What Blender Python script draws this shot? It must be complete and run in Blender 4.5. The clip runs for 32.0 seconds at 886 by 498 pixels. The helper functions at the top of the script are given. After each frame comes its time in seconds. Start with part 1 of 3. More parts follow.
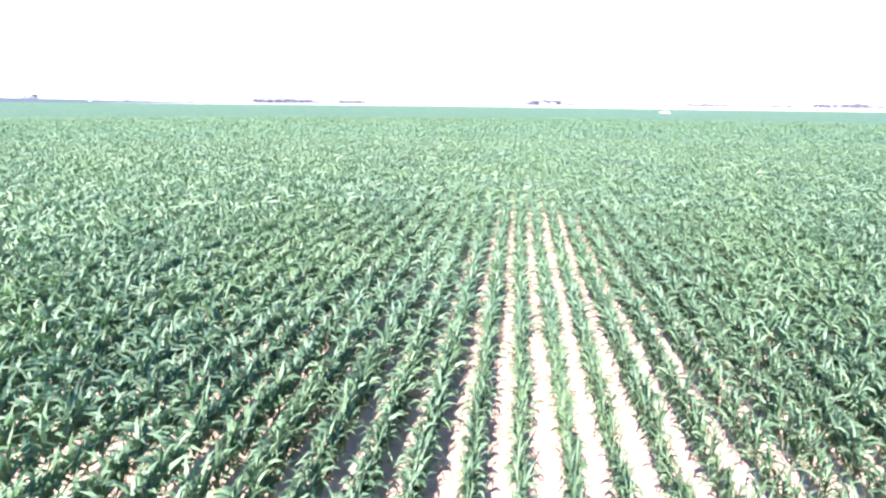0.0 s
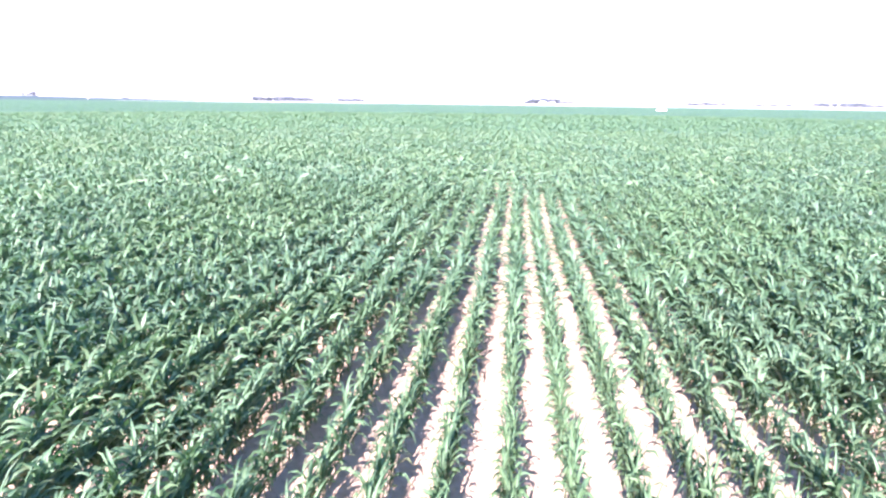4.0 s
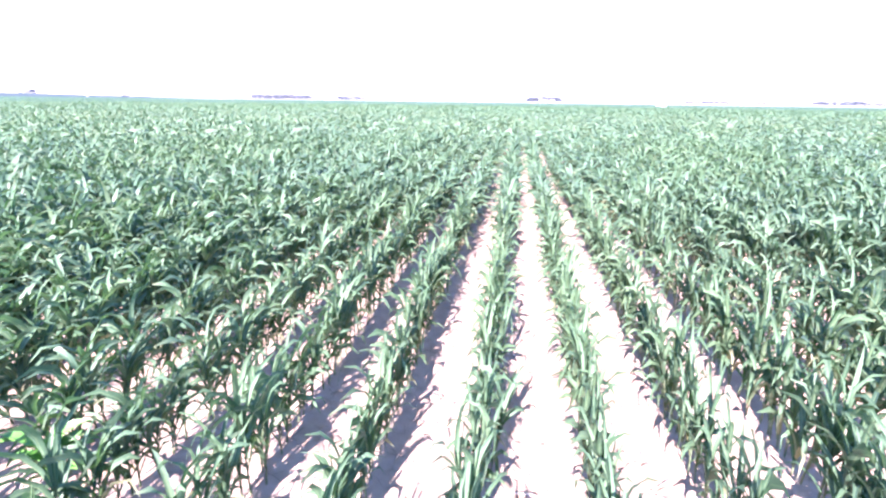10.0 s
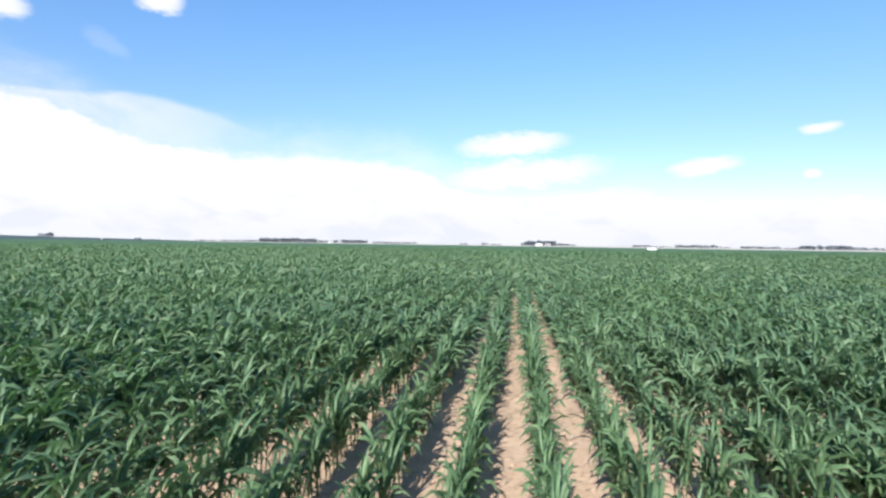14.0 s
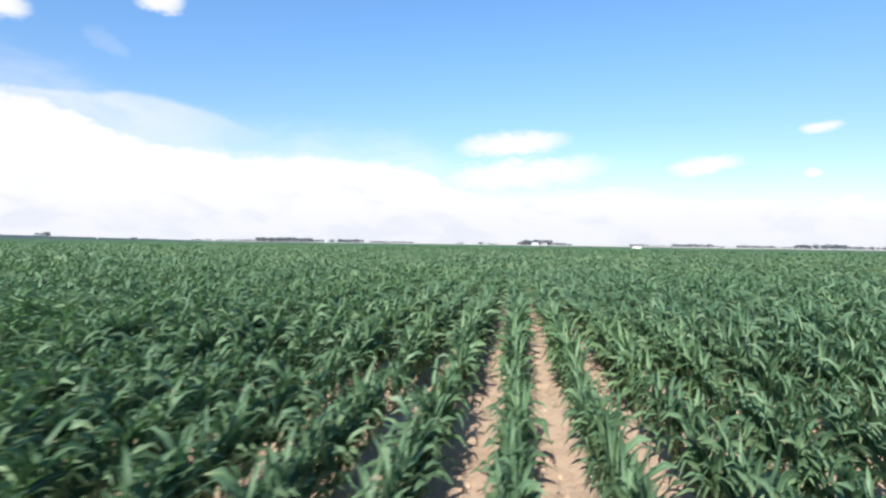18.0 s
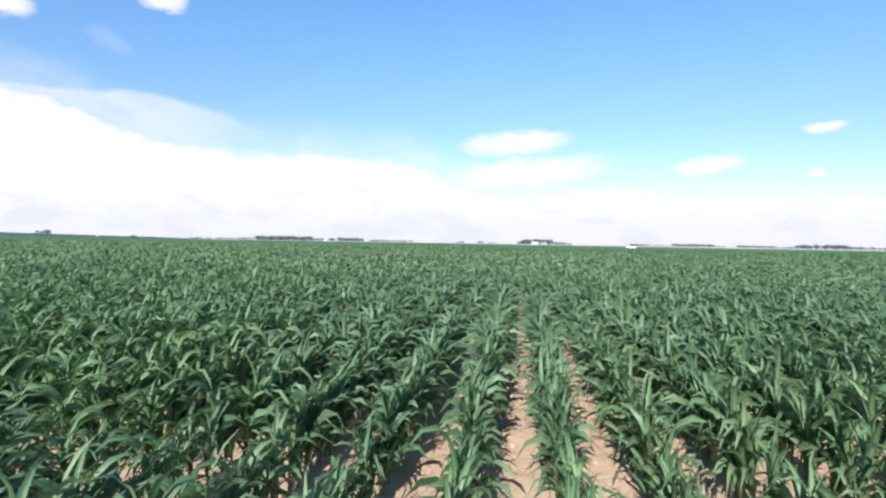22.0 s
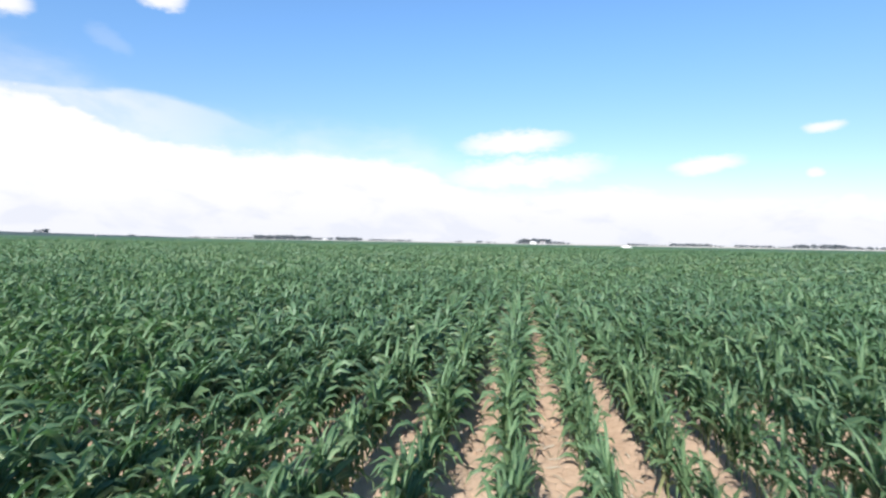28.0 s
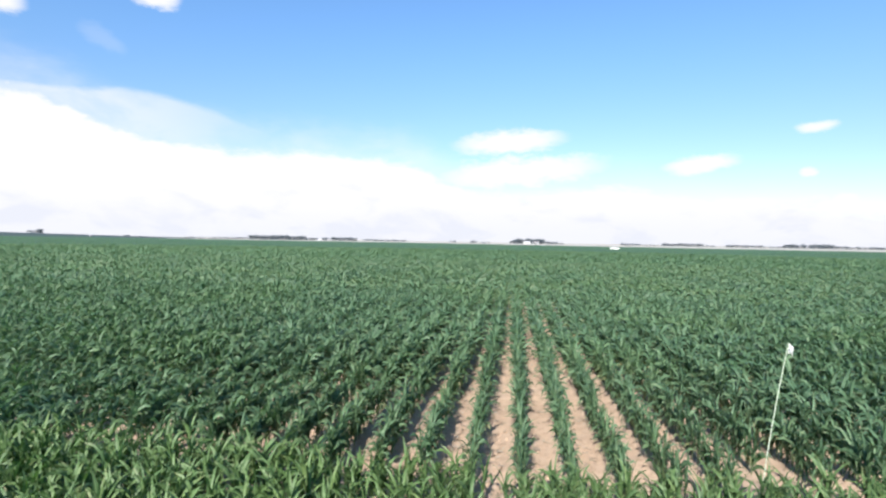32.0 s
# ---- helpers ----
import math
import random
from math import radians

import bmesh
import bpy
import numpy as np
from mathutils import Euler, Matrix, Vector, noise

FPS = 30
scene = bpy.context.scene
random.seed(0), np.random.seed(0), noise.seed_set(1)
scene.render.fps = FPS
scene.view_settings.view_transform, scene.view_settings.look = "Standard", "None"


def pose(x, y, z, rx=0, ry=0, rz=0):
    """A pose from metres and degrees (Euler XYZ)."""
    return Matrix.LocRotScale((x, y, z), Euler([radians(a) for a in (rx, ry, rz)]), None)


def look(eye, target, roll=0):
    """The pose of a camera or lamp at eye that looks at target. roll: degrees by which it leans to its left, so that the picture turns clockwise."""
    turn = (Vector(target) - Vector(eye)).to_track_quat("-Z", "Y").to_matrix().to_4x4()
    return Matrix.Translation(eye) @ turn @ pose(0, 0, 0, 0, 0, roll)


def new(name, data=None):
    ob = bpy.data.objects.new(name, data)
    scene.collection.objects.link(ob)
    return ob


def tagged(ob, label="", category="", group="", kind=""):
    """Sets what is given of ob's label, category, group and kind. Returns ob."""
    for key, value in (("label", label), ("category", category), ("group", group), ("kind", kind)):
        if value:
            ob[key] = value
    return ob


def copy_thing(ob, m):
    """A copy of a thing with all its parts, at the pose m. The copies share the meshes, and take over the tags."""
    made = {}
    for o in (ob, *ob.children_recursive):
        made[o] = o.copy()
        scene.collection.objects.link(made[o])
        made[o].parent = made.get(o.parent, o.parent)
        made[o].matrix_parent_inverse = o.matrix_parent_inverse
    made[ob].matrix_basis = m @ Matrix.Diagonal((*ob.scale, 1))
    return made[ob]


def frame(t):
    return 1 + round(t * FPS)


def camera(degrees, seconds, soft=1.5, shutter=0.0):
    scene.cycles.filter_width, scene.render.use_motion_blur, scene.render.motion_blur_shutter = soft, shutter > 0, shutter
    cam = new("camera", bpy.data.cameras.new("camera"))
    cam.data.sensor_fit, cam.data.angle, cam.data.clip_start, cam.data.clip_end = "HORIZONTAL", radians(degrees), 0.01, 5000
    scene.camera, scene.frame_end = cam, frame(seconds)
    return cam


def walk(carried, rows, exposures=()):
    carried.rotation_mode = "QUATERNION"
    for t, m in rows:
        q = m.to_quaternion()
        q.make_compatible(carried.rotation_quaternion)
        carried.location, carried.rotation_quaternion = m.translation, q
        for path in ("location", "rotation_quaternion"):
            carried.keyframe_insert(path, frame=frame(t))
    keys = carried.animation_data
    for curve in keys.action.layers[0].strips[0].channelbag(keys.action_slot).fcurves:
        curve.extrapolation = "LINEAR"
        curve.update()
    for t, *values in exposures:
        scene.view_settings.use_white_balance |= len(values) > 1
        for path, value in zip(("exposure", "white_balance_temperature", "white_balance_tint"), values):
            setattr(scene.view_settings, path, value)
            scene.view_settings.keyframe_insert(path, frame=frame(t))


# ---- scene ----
cam = camera(80.76, 32.0, soft=2.4, shutter=0.3)
# seconds, x, y, z, and the turns about x, y, z
PATH = (
    (0, -0.137, 0.000, 5.892, 74.255, -0.464, 8.069),
    (0.5, 0.338, 0.096, 5.875, 74.280, -0.462, 8.085),
    (1, 0.997, 0.215, 5.885, 74.246, -0.446, 8.137),
    (1.5, 1.737, 0.345, 5.905, 74.173, -0.473, 8.138),
    (2, 2.266, 0.443, 5.830, 74.219, -0.519, 8.122),
    (2.5, 2.406, 0.454, 5.640, 74.211, -0.546, 8.099),
    (3, 2.366, 0.405, 5.425, 74.155, -0.548, 8.085),
    (3.5, 2.301, 0.361, 5.185, 74.123, -0.578, 8.078),
    (5.5, 2.573, 0.243, 3.975, 74.207, -0.534, 8.107),
    (6, 2.601, 0.244, 3.735, 74.199, -0.545, 8.115),
    (6.5, 2.601, 0.218, 3.464, 74.153, -0.580, 8.123),
    (7, 2.577, 0.189, 3.101, 74.122, -0.599, 8.082),
    (7.5, 2.550, 0.176, 2.738, 74.124, -0.602, 8.050),
    (8, 2.553, 0.196, 2.613, 74.079, -0.606, 8.052),
    (8.5, 2.552, 0.213, 2.584, 74.121, -0.609, 8.050),
    (9, 2.548, 0.224, 2.583, 74.112, -0.615, 8.060),
    (9.5, 2.561, 0.241, 2.597, 74.068, -0.633, 8.073),
    (10, 2.570, 0.241, 2.601, 74.050, -0.656, 8.075),
    (10.4, 2.588, 0.225, 2.611, 74.100, -0.669, 8.087),
    (10.5, 2.593, 0.221, 2.614, 74.788, -0.672, 8.090),
    (10.6, 2.601, 0.224, 2.618, 76.500, -0.676, 8.102),
    (10.7, 2.609, 0.227, 2.621, 78.750, -0.680, 8.114),
    (10.8, 2.617, 0.230, 2.625, 81.100, -0.684, 8.126),
    (10.9, 2.625, 0.233, 2.630, 84.220, -0.688, 8.138),
    (11, 2.633, 0.236, 2.634, 87.543, -0.692, 8.150),
    (11.1, 2.636, 0.230, 2.630, 89.250, -0.709, 8.158),
    (11.2, 2.640, 0.223, 2.627, 89.500, -0.725, 8.166),
    (11.3, 2.644, 0.216, 2.623, 89.500, -0.741, 8.175),
    (11.5, 2.652, 0.203, 2.618, 89.483, -0.774, 8.191),
    (12, 2.630, 0.184, 2.624, 89.420, -0.794, 8.173),
    (12.5, 2.588, 0.147, 2.607, 89.484, -0.862, 8.188),
    (13, 2.627, 0.126, 2.612, 89.461, -0.842, 8.163),
    (13.5, 3.041, 0.136, 2.635, 89.418, -0.805, 8.144),
    (15.5, 6.336, -0.020, 2.455, 89.410, -0.791, 8.085),
    (16, 7.675, -0.099, 2.439, 89.406, -0.788, 8.091),
    (16.5, 8.836, -0.049, 2.384, 89.401, -0.756, 8.110),
    (17, 10.208, 0.102, 2.341, 89.378, -0.756, 8.130),
    (17.5, 11.505, 0.275, 2.305, 89.362, -0.783, 8.118),
    (18, 13.051, 1.170, 2.156, 89.365, -0.763, 8.164),
    (18.5, 13.696, 3.089, 2.094, 89.356, -0.761, 8.180),
    (19, 14.519, 4.168, 1.881, 89.352, -0.790, 8.253),
    (19.5, 15.110, 4.725, 1.739, 89.346, -0.797, 8.275),
    (20, 15.987, 3.849, 1.860, 89.321, -0.806, 8.319),
    (20.5, 17.320, 3.331, 1.897, 89.341, -0.792, 8.335),
    (21, 18.399, 3.570, 1.859, 89.292, -0.885, 8.402),
    (21.5, 18.702, 3.511, 2.044, 89.260, -0.940, 8.417),
    (22, 18.756, 3.465, 2.209, 89.247, -0.950, 8.419),
    (22.5, 18.738, 3.433, 2.347, 89.238, -0.937, 8.421),
    (23, 18.777, 3.433, 2.437, 89.231, -0.946, 8.399),
    (23.5, 18.913, 3.474, 2.457, 89.208, -0.967, 8.373),
    (24, 19.055, 3.472, 2.468, 89.184, -0.977, 8.309),
    (24.5, 19.085, 3.443, 2.477, 89.184, -0.976, 8.292),
    (26.5, 19.635, 3.031, 2.452, 89.140, -0.901, 8.295),
    (27, 19.883, 3.348, 2.460, 89.142, -0.949, 8.261),
    (27.5, 20.241, 3.105, 2.408, 89.163, -0.952, 8.272),
    (28, 20.689, 2.428, 2.395, 89.178, -0.994, 8.329),
    (28.5, 21.188, 1.454, 2.416, 89.153, -1.026, 8.447),
    (29, 21.750, 0.148, 2.425, 89.190, -0.955, 8.558),
    (29.5, 22.331, -1.292, 2.417, 89.186, -0.955, 8.567),
    (30, 22.938, -2.918, 2.464, 89.151, -0.969, 8.479),
    (30.5, 23.366, -3.969, 2.620, 89.147, -0.937, 8.428),
    (31, 23.526, -4.201, 2.939, 89.161, -0.903, 8.380),
    (31.5, 23.550, -4.130, 3.416, 89.143, -0.935, 8.125),
    (32, 23.529, -4.051, 3.815, 89.131, -0.952, 7.811),
)
EXPOSURES = ((0, 2.56, 6150, 32), (6, 2.67, 6000, 38), (9.8, 2.73, 5900, 44), (10.6, 2.68, 5950, 42), (11.2, 2.35, 6050, 34), (11.6, 2.00, 5950, 30), (12.2, 1.63, 6050, 24), (13, 1.20, 6350, 13), (15.5, 1.03, 6500, 10), (32, 1.05, 6500, 11))

walk(cam, [(t, pose(x, y, z, rx, ry, rz)) for t, x, y, z, rx, ry, rz in PATH], EXPOSURES)

# ---- world, sun ----
SUN_AZ = radians(-173.0)     # from +Y towards +X: the sun stands behind the view
SUN_EL = radians(31.0)


def math_node(tree, op, a, b=None, c=None, clamp=False):
    n = tree.nodes.new("ShaderNodeMath")
    n.operation, n.use_clamp = op, clamp
    for k, v in enumerate((a, b, c)):
        if v is None:
            continue
        if isinstance(v, (int, float)):
            n.inputs[k].default_value = v
        else:
            tree.links.new(v, n.inputs[k])
    return n.outputs[0]


def ramp(tree, value, stops, ease="LINEAR"):
    n = tree.nodes.new("ShaderNodeValToRGB")
    n.color_ramp.interpolation = ease
    while len(n.color_ramp.elements) < len(stops):
        n.color_ramp.elements.new(0.5)
    for e, (pos, col) in zip(n.color_ramp.elements, stops):
        e.position, e.color = pos, (*col, 1.0)
    tree.links.new(value, n.inputs[0])
    return n.outputs[0]


def noise_node(tree, vector, scale, detail=4.0, rough=0.55, distort=0.0):
    n = tree.nodes.new("ShaderNodeTexNoise")
    n.inputs["Scale"].default_value = scale
    n.inputs["Detail"].default_value = detail
    n.inputs["Roughness"].default_value = rough
    n.inputs["Distortion"].default_value = distort
    if vector is not None:
        tree.links.new(vector, n.inputs["Vector"])
    return n.outputs["Fac"]


def mix_colour(tree, fac, a, b, mode="MIX"):
    n = tree.nodes.new("ShaderNodeMix")
    n.data_type, n.blend_type = "RGBA", mode
    for sock, v in ((n.inputs[0], fac), (n.inputs[6], a), (n.inputs[7], b)):
        if isinstance(v, (int, float)):
            sock.default_value = v
        elif isinstance(v, tuple):
            sock.default_value = (*v, 1.0)
        else:
            tree.links.new(v, sock)
    return n.outputs[2]


def map_range(tree, value, lo, hi, to_lo=0.0, to_hi=1.0, smooth=True):
    n = tree.nodes.new("ShaderNodeMapRange")
    n.interpolation_type = "SMOOTHSTEP" if smooth else "LINEAR"
    tree.links.new(value, n.inputs[0])
    for k, v in enumerate((lo, hi, to_lo, to_hi)):
        n.inputs[k + 1].default_value = v
    return n.outputs[0]


world = bpy.data.worlds.new("sky")
scene.world = world
world.use_nodes = True
wt = world.node_tree
wt.nodes.clear()
sky = wt.nodes.new("ShaderNodeTexSky")
sky.sky_type = "NISHITA"
sky.sun_disc = False
sky.sun_elevation, sky.sun_rotation = SUN_EL, SUN_AZ
sky.air_density, sky.dust_density, sky.ozone_density, sky.altitude = 1.0, 0.3, 1.6, 200.0
gen = wt.nodes.new("ShaderNodeTexCoord").outputs["Generated"]
sep = wt.nodes.new("ShaderNodeSeparateXYZ")
wt.links.new(gen, sep.inputs[0])
az = math_node(wt, "MULTIPLY", math_node(wt, "ARCTAN2", sep.outputs[0], sep.outputs[1]), 57.29578)
el = math_node(wt, "MULTIPLY", math_node(wt, "ARCSINE", sep.outputs[2]), 57.29578)
flat = wt.nodes.new("ShaderNodeCombineXYZ")
wt.links.new(az, flat.inputs[0])
wt.links.new(math_node(wt, "MULTIPLY", el, 2.2), flat.inputs[1])
puff = noise_node(wt, flat.outputs[0], 0.42, 5.0, 0.6)
puff2 = noise_node(wt, flat.outputs[0], 0.13, 5.0, 0.55, 0.3)
wob = math_node(wt, "MULTIPLY", math_node(wt, "SUBTRACT", puff, 0.5), 3.0)
# the small fair-weather clouds: azimuth, elevation, half width, half height, tilt, density
CLOUDS = (
    (-48.9, 18.9, 2.3, 1.3, 0.000, 1.00),
    (-36.85, 22.1, 2.15, 1.38, 0.000, 1.00),
    (-0.78, 10.73, 5.90, 1.28, 0.060, 1.00),
    (0.31, 7.56, 8.84, 1.66, 0.080, 1.00),
    (18.30, 7.92, 3.36, 0.88, 0.080, 1.00),
    (27.63, 10.71, 1.63, 0.55, 0.020, 0.90),
    (27.14, 6.76, 0.76, 0.48, 0.000, 0.90),
    (27.87, 4.31, 0.81, 0.51, 0.000, 0.70),
    (29.84, 4.17, 0.99, 0.58, 0.000, 0.80),
    (-41.09, 17.46, 1.9, 0.9, -0.300, 0.13),
    (-53.95, 13.92, 2.27, 1.22, 0.000, 1.00),
)
mask = None
for a0, e0, ra, re, tilt, dens in CLOUDS:
    da = math_node(wt, "SUBTRACT", az, a0)
    de = math_node(wt, "SUBTRACT", math_node(wt, "SUBTRACT", el, e0), math_node(wt, "MULTIPLY", da, tilt))
    de = math_node(wt, "ADD", de, math_node(wt, "MULTIPLY", wob, re * 0.55))
    u = math_node(wt, "POWER", math_node(wt, "ABSOLUTE", math_node(wt, "DIVIDE", da, ra)), 2.4)
    v = math_node(wt, "POWER", math_node(wt, "ABSOLUTE", math_node(wt, "DIVIDE", de, re)), 2.0)
    m = math_node(wt, "MULTIPLY", map_range(wt, math_node(wt, "ADD", u, v), 1.5, -0.05), dens)
    mask = m if mask is None else math_node(wt, "MAXIMUM", mask, m)
# the cloud bank along the horizon: its upper edge falls from the left to the right
top = wt.nodes.new("ShaderNodeFloatCurve")
wt.links.new(map_range(wt, az, -60.0, 60.0, 0.0, 1.0, False), top.inputs["Value"])
curve = top.mapping.curves[0]
BANK = ((-60.00, 15.00), (-58.02, 11.49), (-52.22, 12.3), (-48.82, 12.4), (-44.63, 12.0), (-41.26, 10.6), (-38.09, 9.60), (-32.15, 9.22), (-28.41, 8.73), (-23.92, 9.26), (-17.41, 8.88), (-11.27, 8.36), (-7.51, 6.42), (-1.32, 5.25), (4.68, 5.44), (10.41, 5.79), (15.79, 4.72), (25.27, 4.27), (31.92, 3.29), (37.89, 2.77), (60.00, 3.00),)
while len(curve.points) < len(BANK):
    curve.points.new(0.5, 0.5)
for p, (a0, e0) in zip(curve.points, BANK):
    p.location = ((a0 + 60.0) / 120.0, e0 / 30.0)
top.mapping.update()
edge = math_node(wt, "SUBTRACT", math_node(wt, "MULTIPLY", top.outputs[0], 30.0), el)
edge = math_node(wt, "ADD", edge, math_node(wt, "MULTIPLY", wob, 0.8))
bank = map_range(wt, edge, -0.7, 1.0)
veil = math_node(wt, "MULTIPLY", map_range(wt, edge, -4.5, 0.3), map_range(wt, az, 2.0, -12.0, 0.12, 0.38))
veil = math_node(wt, "MULTIPLY", veil, map_range(wt, puff2, 0.3, 0.62, 0.35, 1.0))
mask = math_node(wt, "MAXIMUM", mask, math_node(wt, "MAXIMUM", bank, veil))
# a thin sheet of cloud over the bank, with a clear upper edge
lid = wt.nodes.new("ShaderNodeFloatCurve")
wt.links.new(map_range(wt, az, -60.0, 0.0, 0.0, 1.0, False), lid.inputs["Value"])
SHEET = ((-60.0, 12.4), (-50.0, 12.7), (-44.0, 13.0), (-38.0, 13.5), (-33.0, 12.8), (-28.5, 11.5), (-22.0, 9.8), (-14.0, 8.3), (0.0, 4.0))
while len(lid.mapping.curves[0].points) < len(SHEET):
    lid.mapping.curves[0].points.new(0.5, 0.5)
for p, (a0, e0) in zip(lid.mapping.curves[0].points, SHEET):
    p.location = ((a0 + 60.0) / 60.0, e0 / 30.0)
lid.mapping.update()
rim = math_node(wt, "ADD", math_node(wt, "SUBTRACT", math_node(wt, "MULTIPLY", lid.outputs[0], 30.0), el), math_node(wt, "MULTIPLY", wob, 0.2))
thin_cloud = math_node(wt, "MULTIPLY", map_range(wt, rim, -0.35, 0.5), map_range(wt, az, -20.0, -44.0, 0.12, 0.68))
thin_cloud = math_node(wt, "MULTIPLY", thin_cloud, map_range(wt, puff2, 0.3, 0.6, 0.6, 1.0))
mask = math_node(wt, "MAXIMUM", mask, thin_cloud)
# scattered clouds over the rest of the sky, above and behind
rest = math_node(wt, "MULTIPLY", map_range(wt, noise_node(wt, gen, 3.2, 5.0, 0.55), 0.63, 0.74),
                 map_range(wt, math_node(wt, "ABSOLUTE", az), 58.0, 75.0))
mask = math_node(wt, "MAXIMUM", mask, rest, clamp=True)
grey = map_range(wt, math_node(wt, "MULTIPLY", puff2, map_range(wt, el, 11.0, 2.0, 0.7, 1.0)), 0.47, 0.66)
grey = math_node(wt, "ADD", math_node(wt, "MULTIPLY", grey, 0.55), map_range(wt, el, 6.5, 0.0, 0.0, 0.65), clamp=True)
white = mix_colour(wt, grey, (6.8, 6.8, 6.9), (5.6, 5.8, 6.4))
SKY = 0.075
low_sky = mix_colour(wt, map_range(wt, el, 3.0, 24.0), (0.95, 0.98, 1.03), (0.93, 1.25, 1.50))
tint = mix_colour(wt, 1.0, sky.outputs[0], low_sky, "MULTIPLY")
mixed = mix_colour(wt, mask, tint, white)
bg = wt.nodes.new("ShaderNodeBackground")
bg.inputs[1].default_value = SKY
wt.links.new(mixed, bg.inputs[0])
wt.links.new(bg.outputs[0], wt.nodes.new("ShaderNodeOutputWorld").inputs[0])

sun = new("sun", bpy.data.lights.new("sun", "SUN"))
sun.data.energy, sun.data.angle, sun.data.color = 5.0, radians(0.6), (1.0, 0.955, 0.88)
sun_way = Vector((math.sin(SUN_AZ) * math.cos(SUN_EL), math.cos(SUN_AZ) * math.cos(SUN_EL), math.sin(SUN_EL)))
sun.matrix_world = look(sun_way * 50.0, (0, 0, 0))


# ---- materials ----
def material(name, rough=0.8, metal=0.0):
    m = bpy.data.materials.new(name)
    m.use_nodes = True
    t = m.node_tree
    b = t.nodes["Principled BSDF"]
    b.inputs["Roughness"].default_value, b.inputs["Metallic"].default_value = rough, metal
    return m, t, b


def bump(t, b, height, strength, distance):
    n = t.nodes.new("ShaderNodeBump")
    n.inputs["Strength"].default_value, n.inputs["Distance"].default_value = strength, distance
    t.links.new(height, n.inputs["Height"])
    t.links.new(n.outputs[0], b.inputs["Normal"])


def place(t):
    return t.nodes.new("ShaderNodeNewGeometry").outputs["Position"]


def leaf_material(name, joined, cast=(1.0, 1.0, 1.0)):
    """Blue-green maize leaf with a pale midrib, dry tips here and there, and light coming through the blade."""
    m, t, b = material(name, 0.5)
    geo = t.nodes.new("ShaderNodeNewGeometry")
    rnd = geo.outputs["Random Per Island"] if joined else t.nodes.new("ShaderNodeObjectInfo").outputs["Random"]
    big = noise_node(t, geo.outputs["Position"], 0.16, 3.0)
    fine = noise_node(t, geo.outputs["Position"], 34.0, 3.0)
    col = mix_colour(t, 1.0, ramp(t, rnd, ((0.0, (0.052, 0.106, 0.060)), (0.5, (0.077, 0.144, 0.082)), (0.85, (0.100, 0.174, 0.102)), (1.0, (0.122, 0.190, 0.110)))), cast, "MULTIPLY")
    col = mix_colour(t, map_range(t, big, 0.35, 0.68), col, mix_colour(t, 1.0, col, (1.08, 1.05, 0.9), "MULTIPLY"))
    col = mix_colour(t, map_range(t, fine, 0.4, 0.75, 0.0, 0.35), col, mix_colour(t, 1.0, col, (1.35, 1.3, 1.2), "MULTIPLY"))
    vein = t.nodes.new("ShaderNodeAttribute")
    vein.attribute_name = "midrib"
    col = mix_colour(t, map_range(t, vein.outputs["Fac"], 0.72, 1.0, 0.0, 0.55), col, (0.24, 0.32, 0.16))
    along = t.nodes.new("ShaderNodeAttribute")
    along.attribute_name = "dry"
    col = mix_colour(t, along.outputs["Fac"], col, (0.42, 0.36, 0.20))
    t.links.new(col, b.inputs["Base Color"])
    b.inputs["Specular IOR Level"].default_value = 0.3
    bump(t, b, fine, 0.25, 0.004)
    tr = t.nodes.new("ShaderNodeBsdfTranslucent")
    t.links.new(mix_colour(t, 1.0, col, (1.25, 1.8, 0.8), "MULTIPLY"), tr.inputs[0])
    mx = t.nodes.new("ShaderNodeMixShader")
    mx.inputs[0].default_value = 0.23
    t.links.new(b.outputs[0], mx.inputs[1])
    t.links.new(tr.outputs[0], mx.inputs[2])
    t.links.new(mx.outputs[0], t.nodes["Material Output"].inputs[0])
    return m


LEAF = leaf_material("maize_leaf", False)
CROP = leaf_material("maize_crop", True)
HEADCROP = leaf_material("headland_maize", True, (0.95, 0.93, 0.64))

STALK, t, b = material("maize_stalk", 0.55)
p = place(t)
t.links.new(ramp(t, noise_node(t, p, 9.0), ((0.3, (0.082, 0.123, 0.041)), (0.55, (0.139, 0.164, 0.066)), (0.75, (0.221, 0.164, 0.090)))), b.inputs["Base Color"])

SOIL, t, b = material("dry_soil", 0.95)
p = place(t)
broad, mid, grit = noise_node(t, p, 0.35, 4.0), noise_node(t, p, 5.0, 6.0, 0.65), noise_node(t, p, 60.0, 4.0, 0.7)
c = ramp(t, broad, ((0.3, (0.459, 0.328, 0.230)), (0.7, (0.508, 0.377, 0.275))))
c = mix_colour(t, map_range(t, mid, 0.35, 0.7, 0.0, 0.6), c, mix_colour(t, 1.0, c, (0.76, 0.72, 0.69), "MULTIPLY"))
c = mix_colour(t, map_range(t, grit, 0.55, 0.8, 0.0, 0.5), c, (0.28, 0.2, 0.14))
vor = t.nodes.new("ShaderNodeTexVoronoi")
vor.feature = "DISTANCE_TO_EDGE"
vor.inputs["Scale"].default_value = 5.5
t.links.new(p, vor.inputs["Vector"])
crack = map_range(t, vor.outputs["Distance"], 0.0, 0.035, 1.0, 0.0)
c = mix_colour(t, math_node(t, "MULTIPLY", crack, map_range(t, mid, 0.45, 0.6, 0.0, 0.55)), c, (0.2, 0.13, 0.085))
t.links.new(c, b.inputs["Base Color"])
